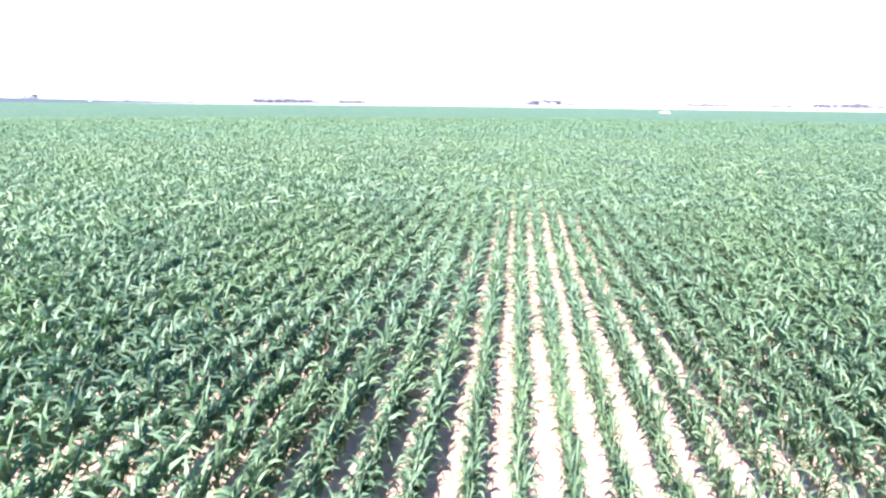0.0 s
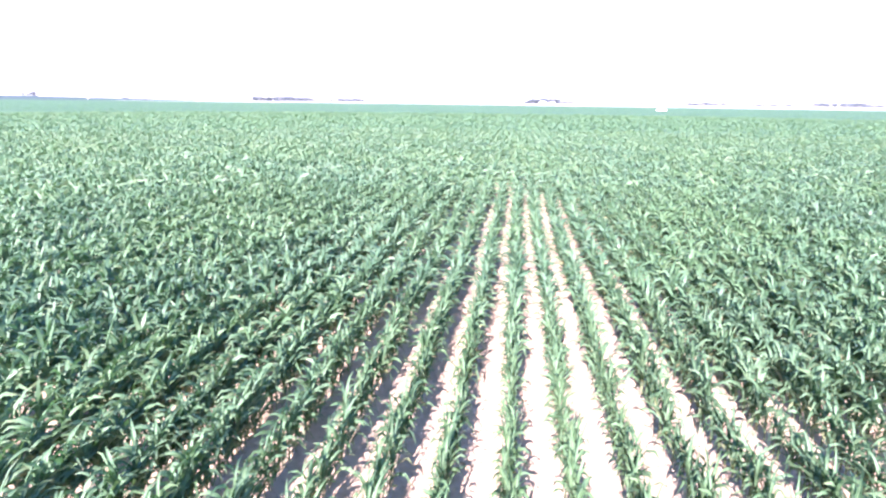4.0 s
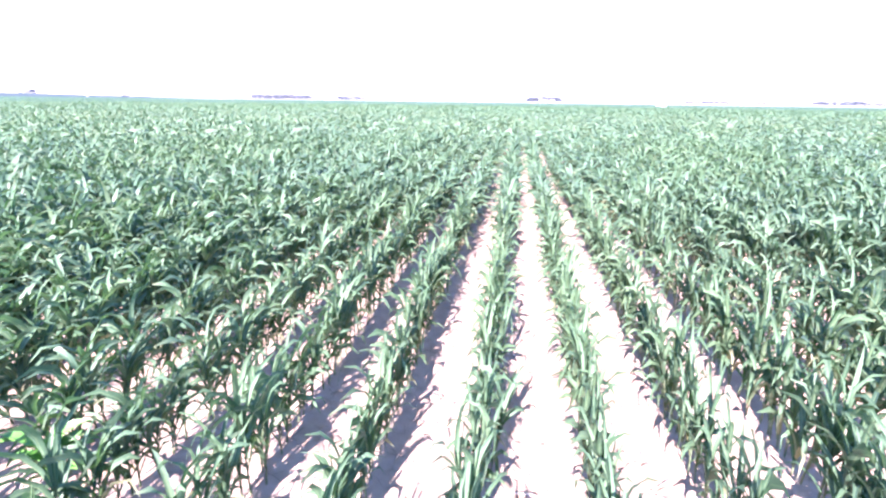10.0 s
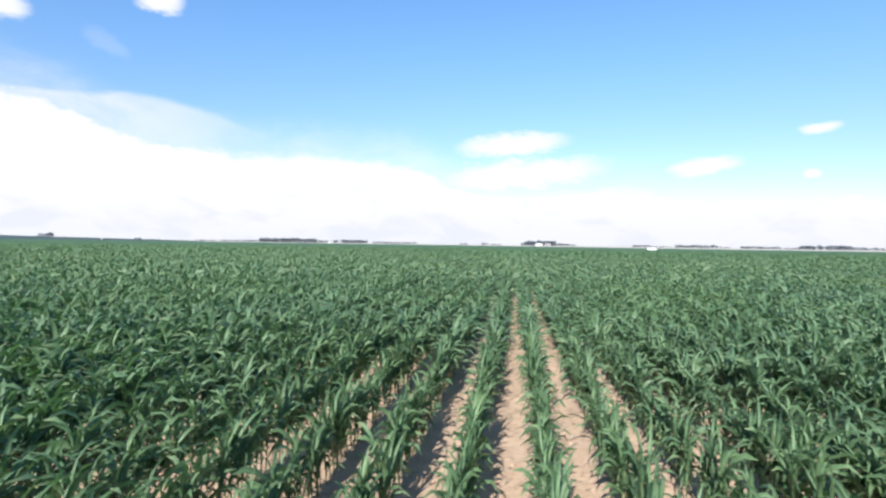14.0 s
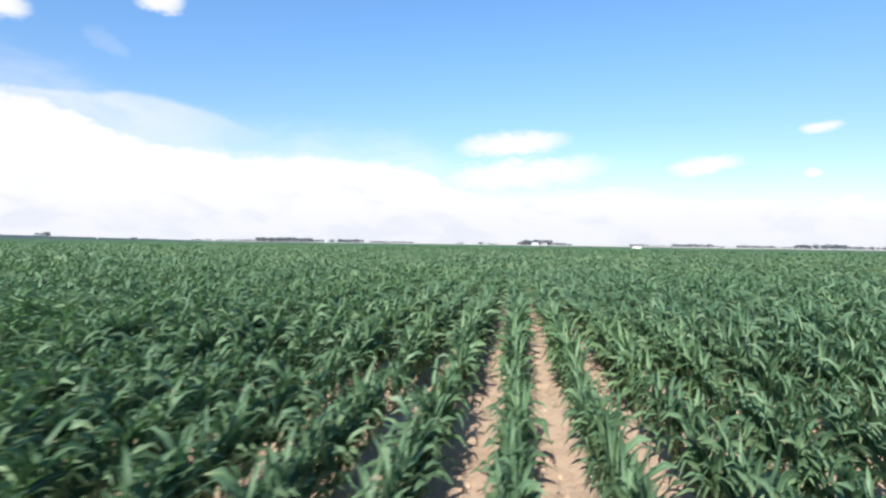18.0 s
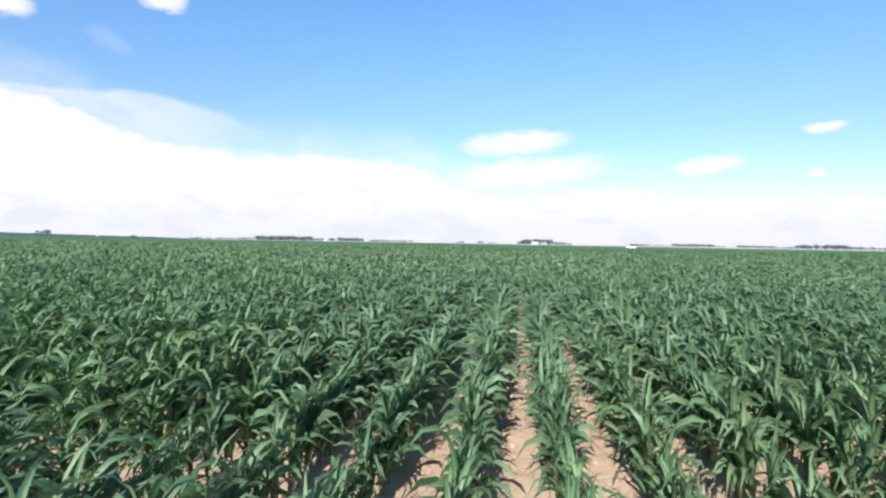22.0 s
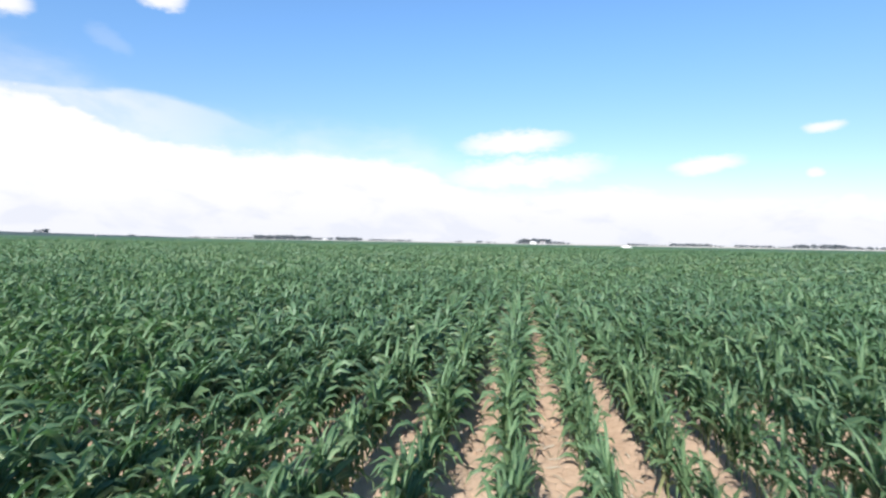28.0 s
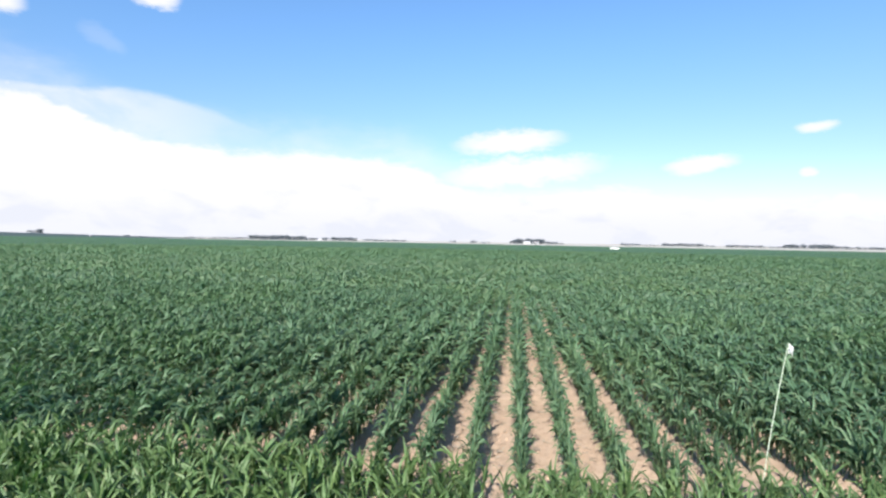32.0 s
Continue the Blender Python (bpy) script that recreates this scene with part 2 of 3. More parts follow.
bump(t, b, math_node(t, "SUBTRACT", math_node(t, "ADD", mid, math_node(t, "MULTIPLY", grit, 0.4)), math_node(t, "MULTIPLY", crack, 0.25)), 0.8, 0.03)

FARCROP, t, b = material("far_crop", 0.9)
b.inputs["Specular IOR Level"].default_value = 0.08
p = place(t)
n1, n2 = noise_node(t, p, 2.6, 4.0, 0.7), noise_node(t, p, 0.02, 3.0)
c = ramp(t, n1, ((0.3, (0.053, 0.108, 0.064)), (0.7, (0.080, 0.148, 0.090))))
c = mix_colour(t, map_range(t, n2, 0.35, 0.65, 0.0, 0.6), c, mix_colour(t, 1.0, c, (1.06, 1.04, 0.95), "MULTIPLY"))
t.links.new(c, b.inputs["Base Color"])
bump(t, b, n1, 1.0, 0.3)

STUBBLE, t, b = material("pale_stubble", 0.95)
p = place(t)
t.links.new(ramp(t, noise_node(t, p, 0.01, 5.0), ((0.3, (0.36, 0.335, 0.29)), (0.7, (0.43, 0.40, 0.35)))), b.inputs["Base Color"])

# grey-green grass, its base colour turned bluer to stand for distance haze
HAZED_PASTURE, t, b = material("hazed_pasture", 0.95)
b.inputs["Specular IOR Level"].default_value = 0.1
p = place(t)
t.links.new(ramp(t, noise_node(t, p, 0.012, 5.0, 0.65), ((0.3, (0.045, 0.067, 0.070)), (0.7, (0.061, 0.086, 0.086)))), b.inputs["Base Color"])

# haze over the far trees is put into this blue-grey leaf colour
HAZED_FOLIAGE, t, b = material("hazed_tree_foliage", 0.7)
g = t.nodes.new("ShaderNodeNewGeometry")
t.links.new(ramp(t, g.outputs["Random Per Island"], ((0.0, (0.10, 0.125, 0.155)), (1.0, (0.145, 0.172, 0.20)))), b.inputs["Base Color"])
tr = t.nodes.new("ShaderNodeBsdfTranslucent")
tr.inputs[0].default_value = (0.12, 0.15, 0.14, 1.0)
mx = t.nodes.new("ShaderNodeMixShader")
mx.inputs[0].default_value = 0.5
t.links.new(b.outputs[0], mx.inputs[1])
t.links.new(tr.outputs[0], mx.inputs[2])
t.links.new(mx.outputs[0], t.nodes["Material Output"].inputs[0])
BARK, t, b = material("tree_bark", 0.9)
t.links.new(ramp(t, noise_node(t, place(t), 4.0), ((0.3, (0.07, 0.055, 0.045)), (0.7, (0.15, 0.12, 0.1)))), b.inputs["Base Color"])


def plain(name, col, rough, scale, vary=0.12, metal=0.0):
    m, t, b = material(name, rough, metal)
    lo, hi = tuple(v * (1 - vary) for v in col), tuple(min(1.0, v * (1 + vary)) for v in col)
    t.links.new(ramp(t, noise_node(t, place(t), scale), ((0.3, lo), (0.7, hi))), b.inputs["Base Color"])
    return m


WHITEWALL = plain("white_painted_steel", (0.78, 0.78, 0.76), 0.5, 0.4)
GREYROOF = plain("grey_roof_sheet", (0.34, 0.34, 0.36), 0.5, 0.4)
REDROOF = plain("dark_roof_tiles", (0.16, 0.15, 0.16), 0.85, 0.6)
DARKGLASS = plain("dark_window_glass", (0.03, 0.035, 0.04), 0.1, 1.0)
CARPAINT = plain("white_car_paint", (0.8, 0.8, 0.8), 0.25, 1.0, 0.03)
TYRE = plain("tyre_rubber", (0.025, 0.025, 0.025), 0.85, 6.0)
STEEL = plain("galvanised_steel", (0.5, 0.5, 0.5), 0.4, 0.5, 0.1, 0.8)
ROD = plain("white_fibreglass_rod", (0.50, 0.58, 0.46), 0.45, 30.0, 0.06)
FLAGCLOTH = plain("white_flag_cloth", (0.82, 0.83, 0.8), 0.75, 25.0, 0.06)


# ---- mesh helpers ----
def mesh_object(name, verts, faces, mat, parent=None, smooth=False):
    me = bpy.data.meshes.new(name)
    me.from_pydata([tuple(v) for v in verts], [], [tuple(f) for f in faces])
    me.materials.append(mat)
    if smooth:
        me.shade_smooth()
    me.update()
    ob = new(name, me)
    ob.parent = parent
    return ob


def quick_mesh(name, verts, quads, mat, floats=None, smooth=True):
    """A large mesh of quads straight from arrays."""
    me = bpy.data.meshes.new(name)
    nv, nf = len(verts), len(quads)
    me.vertices.add(nv)
    me.vertices.foreach_set("co", np.ascontiguousarray(verts, dtype=np.float32).ravel())
    me.loops.add(nf * 4)
    me.loops.foreach_set("vertex_index", np.ascontiguousarray(quads, dtype=np.int32).ravel())
    me.polygons.add(nf)
    me.polygons.foreach_set("loop_start", np.arange(0, nf * 4, 4, dtype=np.int32))
    me.polygons.foreach_set("use_smooth", np.full(nf, smooth, dtype=bool))
    for key, vals in (floats or {}).items():
        me.attributes.new(key, "FLOAT", "POINT").data.foreach_set("value", np.ascontiguousarray(vals, dtype=np.float32))
    me.materials.append(mat)
    me.update(calc_edges=True)
    return new(name, me)


def part(name, bm, mat, parent, label=""):
    me = bpy.data.meshes.new(name)
    bm.to_mesh(me)
    bm.free()
    me.materials.append(mat)
    ob = new(name, me)
    ob.parent = parent
    return tagged(ob, label) if label else ob


def box(bm, x0, y0, z0, x1, y1, z1, bevel=0.0):
    r = bmesh.ops.create_cube(bm, size=1.0, matrix=Matrix.Translation(((x0 + x1) / 2, (y0 + y1) / 2, (z0 + z1) / 2)) @ Matrix.Diagonal((x1 - x0, y1 - y0, z1 - z0, 1)))
    if bevel:
        es = list({e for v in r["verts"] for e in v.link_edges})
        bmesh.ops.bevel(bm, geom=es, offset=bevel, segments=2, affect="EDGES")
    return bm


# ---- ground: one sheet with planting ridges, out to the horizon ----
ROW = 0.76                    # planting rows run along y
PHASE = 0.13             # x of one row
HEAD = 2.2                 # the first rows end here; the headland rows run along x
HEADROWS = 7


def row_end(x):
    """The rows further along stop earlier."""
    return HEAD + 1.6 * np.clip((x - 4.4) / 1.1, 0, 1) + 0.5 * np.clip(np.abs(x - 23.0) - 3.5, 0, 1) * (x > 16)


def headland_top(x):
    """Where the crosswise rows of the headland begin, behind a bare strip."""
    return 1.7 + 1.55 * np.clip((x - 9.0) / 3.0, 0, 1) + 0.15 * np.clip(np.abs(x - 23.0) - 3.0, 0, 1) * (x > 16)


def spread(lo, hi, step, far, grow):
    near = list(np.arange(lo, hi + step / 2, step))
    out, d = [], step
    while (out[-1] if out else hi) < far:
        d *= grow
        out.append((out[-1] if out else hi) + d)
    back, d = [], step
    while (back[-1] if back else lo) > -far:
        d *= grow
        back.append((back[-1] if back else lo) - d)
    return np.array(back[::-1] + near + out)


gx = spread(-6.0, 38.0, 0.152, 4200.0, 1.16)
gy = spread(-2.0, 14.0, 0.14, 4200.0, 1.16)
X, Y = np.meshgrid(gx, gy)
rng = np.random.default_rng(4)


def lumps(shape, steps, gen_):
    """Soft random field made of doubled noise."""
    out = np.zeros(shape)
    for s in steps:
        n = gen_.normal(size=(shape[0] // s + 3, shape[1] // s + 3))
        iy, ix = np.arange(shape[0]) / s, np.arange(shape[1]) / s
        y0, x0 = iy.astype(int), ix.astype(int)
        fy, fx = (iy - y0)[:, None], (ix - x0)[None, :]
        a = n[y0][:, x0] * (1 - fx) + n[y0][:, x0 + 1] * fx
        bq = n[y0 + 1][:, x0] * (1 - fx) + n[y0 + 1][:, x0 + 1] * fx
        out += (a * (1 - fy) + bq * fy) * s
    return out / sum(steps)


inside = (X > -6.2) & (X < 38.2) & (Y > -2.2) & (Y < 14.2)
ridge = np.where(Y > row_end(X), np.cos(2 * np.pi * (X - PHASE) / ROW), np.cos(2 * np.pi * (Y - HEAD) / ROW))
Z = np.where(inside, 0.028 * ridge + 0.022 * lumps(X.shape, (1, 2, 5), rng), 0.0)
nx, ny = len(gx), len(gy)
idx = np.arange(nx * ny).reshape(ny, nx)
q = np.stack([idx[:-1, :-1], idx[:-1, 1:], idx[1:, 1:], idx[1:, :-1]], -1).reshape(-1, 4)
ground = quick_mesh("ground", np.stack([X, Y, Z], -1).reshape(-1, 3), q, SOIL)
tagged(ground, "dry pale sandy soil in low planting ridges", "ground", kind="structure")

# pale harvested land behind the crop
FIELD_END = 800.0


def field_end(x):
    """The far edge of the maize runs obliquely: further off on one side."""
    return 470.0 + 330.0 * np.clip((420.0 - x) / 560.0, 0, 1)


bx = np.linspace(-2600, 2600, 90)
BX, BS = np.meshgrid(bx, np.array([0.0, 0.05, 0.12, 0.25, 0.5, 1.0]))
BY = field_end(BX) + 2.0 + BS * 2600.0
BZ = 0.2 + 0.4 * np.clip(BS * 8, 0, 1)
bi = np.arange(BX.size).reshape(BX.shape)
bq_ = np.stack([bi[:-1, :-1], bi[:-1, 1:], bi[1:, 1:], bi[1:, :-1]], -1).reshape(-1, 4)
tagged(quick_mesh("stubble_field", np.stack([BX, BY, BZ], -1).reshape(-1, 3), bq_, STUBBLE), "pale stubble land behind the maize", "field", kind="structure")

# a low rise with grass on one side of the distance
HA, HS = np.meshgrid(np.linspace(-84.0, -32.0, 90), np.linspace(0, 1, 9))
HD = 1120.0 + 900.0 * HS
HX, HY = 17.0 + HD * np.sin(np.radians(HA)), 4.0 + HD * np.cos(np.radians(HA))
swell = 8.0 * np.clip((-32.0 - HA) / 16.5, 0, 1.3)
HZ = 0.3 + swell * np.sin(np.pi * np.clip(HS * 1.1, 0, 1)) + rng.normal(0, 0.15, HX.shape) * (HS > 0)
hi_ = np.arange(HX.size).reshape(HX.shape)
hq_ = np.stack([hi_[:-1, :-1], hi_[:-1, 1:], hi_[1:, 1:], hi_[1:, :-1]], -1).reshape(-1, 4)
tagged(quick_mesh("low_rise", np.stack([HX, HY, HZ], -1).reshape(-1, 3), hq_, HAZED_PASTURE), "low grassy rise on the far side of the field", "hill", kind="structure")


# ---- maize ----
def blade(rs, z0, turn, length, width, rise, droop, segs, wide, fold=0.35):
    """One leaf: points (n, 3), quads, midrib values. It leaves the stalk at z0, rises and bends over."""
    ang, s = rise, length / segs
    px, pz = 0.012, z0
    pts, rib = [], []
    side = rs.normal(0, 0.42)
    tw = 0.0
    for k in range(segs + 1):
        f = k / segs
        w = width * (0.62 + 0.38 * min(1.0, f * 4)) * (1 - max(0.0, (f - 0.35) / 0.65) ** 1.7) + 0.003
        tw += (side * 2.2 + rs.normal(0, 0.5)) / segs
        swing = side * f * f * length * 0.5
        up = np.array([-math.sin(ang), 0, math.cos(ang)])
        across = np.array([0, math.cos(tw), 0]) + up * math.sin(tw)
        c = np.array([px, swing, pz])
        if wide == 3:
            lift = up * (w * fold * (1 - 0.6 * f))
            wave = up * rs.normal(0, 0.008 if 0 < k < segs else 0)
            pts += [c - across * w / 2 + lift + wave, c, c + across * w / 2 + lift - wave]
            rib += [0, 1, 0]
        else:
            pts += [c - across * w / 2, c + across * w / 2]
            rib += [0.3, 0.3]
        px += math.cos(ang) * s
        pz += math.sin(ang) * s
        ang -= droop / segs * (0.5 + 1.2 * f)
    quads = []
    for k in range(segs):
        for j in range(wide - 1):
            a = k * wide + j
            quads.append((a, a + 1, a + wide + 1, a + wide))
    pts = np.array(pts)
    c, s_ = math.cos(turn), math.sin(turn)
    pts[:, :2] = pts[:, :2] @ np.array([[c, s_], [-s_, c]])
    return pts, np.array(quads), np.array(rib), np.linspace(0, 1, segs + 1).repeat(wide)


def stalk_tube(height, r, sides):
    a = np.arange(sides) * 2 * np.pi / sides
    rings = [(-0.04, r), (height * 0.5, r * 0.85), (height, r * 0.4)]
    pts = np.concatenate([np.stack([np.cos(a) * rr, np.sin(a) * rr, np.full(sides, z)], -1) for z, rr in rings])
    quads = [(k * sides + j, k * sides + (j + 1) % sides, (k + 1) * sides + (j + 1) % sides, (k + 1) * sides + j) for k in range(2) for j in range(sides)]
    return pts, np.array(quads)


def plant_leaves(rs, count, segs, wide, scale=1.0, broad=1.0, upright=False):
    """The leaves of one maize plant, alternate left and right up the stalk."""
    out = []
    base = rs.uniform(-0.5, 0.5)
    for k in range(count):
        f = k / max(1, count - 1)
        turn = base + (k % 2) * math.pi + rs.normal(0, 0.5)
        low = 0.06 if segs < 4 or broad > 1 else 0.12
        z0 = (low + (0.52 - low) * f ** 0.9) * scale
        length = (0.38 + 0.21 * math.sin(math.pi * min(1, 0.3 + 0.55 * f))) * rs.uniform(0.75, 1.2) * scale
        width = (0.035 + 0.022 * math.sin(math.pi * (0.2 + 0.6 * f))) * rs.uniform(0.85, 1.15) * WIDER.get(segs, 1.0) * broad
        rise = radians(57 + 22 * f ** 1.5 + rs.normal(0, 9))
        droop = radians(168 - 42 * f + rs.normal(0, 28))
        if segs == 2:                      # two pieces make the whole arch: begin it lower
            rise, droop = rise - 0.3, droop * 1.25
        if upright:
            rise, droop, length = radians(72 + 10 * f + rs.normal(0, 8)), radians(62 + rs.normal(0, 30)), length * 0.95
        dry = max(0.0, rs.uniform(-2.4, 0.65)) if k < 2 else 0.0
        out.append((*blade(rs, z0, turn, length, width, rise, droop, segs, wide), dry))
    return out


WIDER = {5: 1.0, 4: 1.05, 3: 1.3, 2: 1.5}


def template(rs, count, segs, wide, sides, broad=1.0, upright=False):
    """A whole plant as arrays."""
    V, Q, M, D, n = [], [], [], [], 0
    for pts, quads, rib, f, dry in plant_leaves(rs, count, segs, wide, 1.0, broad, upright):
        V.append(pts), Q.append(quads + n), M.append(rib)
        D.append(np.clip(dry * 1.0 + 0.25 * np.clip((f - 0.8) / 0.2, 0, 1) * (rs.random() < 0.3), 0, 1))
        n += len(pts)
    if sides:
        pts, quads = stalk_tube(0.46, 0.013, sides)
        V.append(pts), Q.append(quads + n), M.append(np.full(len(pts), 0.8)), D.append(np.full(len(pts), 0.22))
    return np.concatenate(V), np.concatenate(Q), np.concatenate(M), np.concatenate(D)


def stand(spots, templates, rs, along=0.0, squeeze=0.68):
    """Sets plants on spots (x, y, z, scale): one long array. The leaves keep roughly to the line of the row."""
    V, Q, M, D, n = [], [], [], [], 0
    pick = rs.integers(0, len(templates), len(spots))
    turn = np.pi / 2 + rs.normal(0, 0.3, len(spots)) + np.pi * rs.integers(0, 2, len(spots)) + along
    lean = rs.normal(0, 0.06, (len(spots), 2))
    tall = rs.normal(1.0, 0.1, len(spots))
    for k, (tv, tq, tm, td) in enumerate(templates):
        sel = np.where(pick == k)[0]
        if not len(sel):
            continue
        c, s = np.cos(turn[sel])[:, None], np.sin(turn[sel])[:, None]
        sc = spots[sel, 3:4]
        slim = squeeze * slender(spots[sel, 0:1], spots[sel, 1:2])
        x, y, z = tv[:, 0][None], tv[:, 1][None], tv[:, 2][None] * sc * tall[sel][:, None]
        vx = (x * c - y * s) * sc * slim + lean[sel, :1] * z + spots[sel, 0:1]
        vy = (x * s + y * c) * sc + lean[sel, 1:] * z + spots[sel, 1:2]
        V.append(np.stack([vx, vy, z + spots[sel, 2:3]], -1).reshape(-1, 3))
        off = (np.arange(len(sel)) * len(tv))[:, None, None] + n
        Q.append((tq[None] + off).reshape(-1, 4))
        M.append(np.tile(tm, len(sel))), D.append(np.tile(td, len(sel)))
        n += len(sel) * len(tv)
    return np.concatenate(V), np.concatenate(Q), np.concatenate(M), np.concatenate(D)


def slender(x, y):
    """The rows are thinner where the crop has grown less, and at their ends."""
    return (0.92 + 0.08 * lush(x)) * (0.9 + 0.1 * np.clip((y - row_end(x) - 0.6) / 3.0, 0, 1) + 0.22 * np.clip((y - row_end(x) - 4.0) / 8.0, 0, 1))


def lush(x):
    """Share of broad-leaved plants: the crop is weaker along two strips of six to nine rows."""
    strong = np.clip(np.maximum((x - 4.2) / 3.0, (0.0 - x) / 2.0), 0, 1)
    return strong * (1.0 - 0.8 * np.clip((x - 21.0) / 1.5, 0, 1) * np.clip((28.5 - x) / 1.5, 0, 1))


def vigour(x, y):
    """Growth differs in patches and from row to row."""
    a = 0.5 * np.sin(x * 0.31 + 0.5) + 0.5 * np.sin(y * 0.23 + x * 0.11 + 1.0)
    rowwise = np.sin(np.round((x - PHASE) / ROW) * 2.4) * 0.03
    inner = 0.86 + 0.18 * np.clip((y - row_end(x) - 0.3) / 6.0, 0, 1)          # the ends of the rows stay lower
    return 1.09 * (1.0 + 0.05 * a + rowwise) * (0.92 + 0.08 * lush(x)) * inner


def sway(y):
    """All rows swing together, more so away from the headland, to hide far furrows from the camera."""
    return np.clip((y - 9.0) / 16.0, 0, 1) * (0.05 * np.sin(y * 0.55 + 0.4) + 0.04 * np.sin(y * 0.93 + 2.0))


def rows_of_plants(x0, x1, y0, y1, gap, rs):
    ks = np.arange(math.ceil((x0 - PHASE) / ROW), math.floor((x1 - PHASE) / ROW) + 1)
    n = int((y1 - y0) / gap)
    gy_ = y0 + (np.arange(n)[None] + rs.uniform(0, 1, (len(ks), 1)) + rs.normal(0, 0.2, (len(ks), n))) * gap
    gx_ = PHASE + ks[:, None] * ROW + rs.normal(0, 0.026, (len(ks), n)) + sway(gy_)
    keep = (rs.random((len(ks), n)) > 0.04) & (gy_ > row_end(gx_) + rs.normal(0, 0.12, (len(ks), n)))
    return np.stack([gx_[keep], gy_[keep]], -1)


rs = np.random.default_rng(11)
# the 300 odd plants of the first stretch in front of the flight line, each a thing with its parts
NEAR = (1.0, 23.0, 6.4, 7.8)               # x0, x1, y0, y1
kinds = []
for v in range(10):
    root = new("corn_plant")
    tagged(root, "young maize plant with arching blue-green leaves in dry soil", "corn plant", "maize plants in the rows")
    for pts, quads, rib, f, dry in plant_leaves(rs, 11, 5, 3, 0.97 * 1.09, 0.9 if v < 5 else 1.08):
        pts[:, 1] *= 0.68
        lf = quick_mesh("leaf", pts, quads, LEAF, {"midrib": rib, "dry": np.clip(dry + 0 * rib, 0, 1)})
        lf.parent = root
    pts, quads = stalk_tube(0.46 * 1.09, 0.013, 6)
    quick_mesh("stalk", pts, quads, STALK).parent = root
    kinds.append(root)
near = rows_of_plants(*NEAR, 0.12, rs)
placed = set()
for k, (x, y) in enumerate(near):
    sc = float(vigour(x, y) / 1.09 * rs.normal(1.0, 0.06))
    which = k % 5 + (5 if rs.random() < lush(x) else 0)
    m = pose(x, y, 0.02, rs.normal(0, 3), rs.normal(0, 3), 90 + rs.normal(0, 14) + 180 * int(rs.integers(0, 2))) @ Matrix.Diagonal((sc, sc * float(slender(x, y)), sc, 1))
    if which in placed:
        copy_thing(kinds[which], m)
    else:
        kinds[which].matrix_basis = m
        placed.add(which)


# the rest of the standing crop
fine = [template(rs, 10, 4, 3, 3, 0.9) for _ in range(14)]
fine_lush = [template(rs, 13, 4, 3, 3, 1.1) for _ in range(18)]
middle = [template(rs, 9, 3, 2, 0) for _ in range(10)]
coarse = [template(rs, 6, 2, 2, 0) for _ in range(8)]


def spots_of(xy, extra=1.0):
    x, y = xy[:, 0], xy[:, 1]
    return np.stack([x, y, np.full(len(x), 0.02), vigour(x, y) * extra], -1)


def reach(xy):
    """Distance to the strip of ground over which the flight goes."""
    dx = np.maximum(np.maximum(STRIP[0] - xy[:, 0], xy[:, 0] - STRIP[1]), 0)
    dy = np.maximum(np.maximum(STRIP[2] - xy[:, 1], xy[:, 1] - STRIP[3]), 0)
    return np.hypot(dx, dy)


FLAG_SPOT = (27.56, 4.91)                 # bare bit by the marker flag, drawn towards the camera to show the rod


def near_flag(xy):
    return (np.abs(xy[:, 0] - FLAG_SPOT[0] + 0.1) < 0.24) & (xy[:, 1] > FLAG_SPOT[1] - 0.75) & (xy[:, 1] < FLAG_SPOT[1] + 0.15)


WEED_SPOT = (-0.47, 2.86)                 # maize is left out here so that it doesn't hide the weed from the camera
STRIP = (0.5, 24.5, 0.0, 7.0)             # x0, x1, y0, y1
D0, D1, D2, D3 = 4.6, 20.0, 72.0, 180.0
SLOPE_L, SLOPE_R = 1.28, 0.78  # sides of the sector that can be seen
xy = rows_of_plants(-330.0, 260.0, HEAD, 190.0, 0.106, rs)
d = reach(xy)
side = (xy[:, 0] > STRIP[0] - 3.0 - SLOPE_L * (xy[:, 1] - STRIP[2])) & (xy[:, 0] < STRIP[1] + 3.0 + SLOPE_R * (xy[:, 1] - STRIP[2]))
own = (xy[:, 0] > NEAR[0] - 0.05) & (xy[:, 0] < NEAR[1] + 0.2) & (xy[:, 1] > NEAR[2]) & (xy[:, 1] < NEAR[3])
clear = np.hypot(xy[:, 0] - WEED_SPOT[0], xy[:, 1] - WEED_SPOT[1] + 0.12) < 0.3
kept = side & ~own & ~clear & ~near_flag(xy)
xy, d = xy[kept], d[kept]
thin = rs.random(len(xy))
broad_ = rs.random(len(xy)) < lush(xy[:, 0])
sets = [stand(spots_of(xy[(d < D0) & ~broad_]), fine, rs),
        stand(spots_of(xy[(d < D0) & broad_]), fine_lush, rs, 0.0, 0.68),
        stand(spots_of(xy[(d >= D0) & (d < D1) & (thin < 0.92)]), middle, rs, 0.0, 0.85),
        stand(spots_of(xy[(d >= D1) & (d < D2) & (thin < 0.72)], 1.04), coarse, rs, 0.0, 1.05),
        stand(spots_of(xy[(d >= D2) & (d < D3) & (thin < 0.12)], 1.12), [template(rs, 4, 2, 2, 0) for _ in range(6)], rs, 0.0, 1.4)]
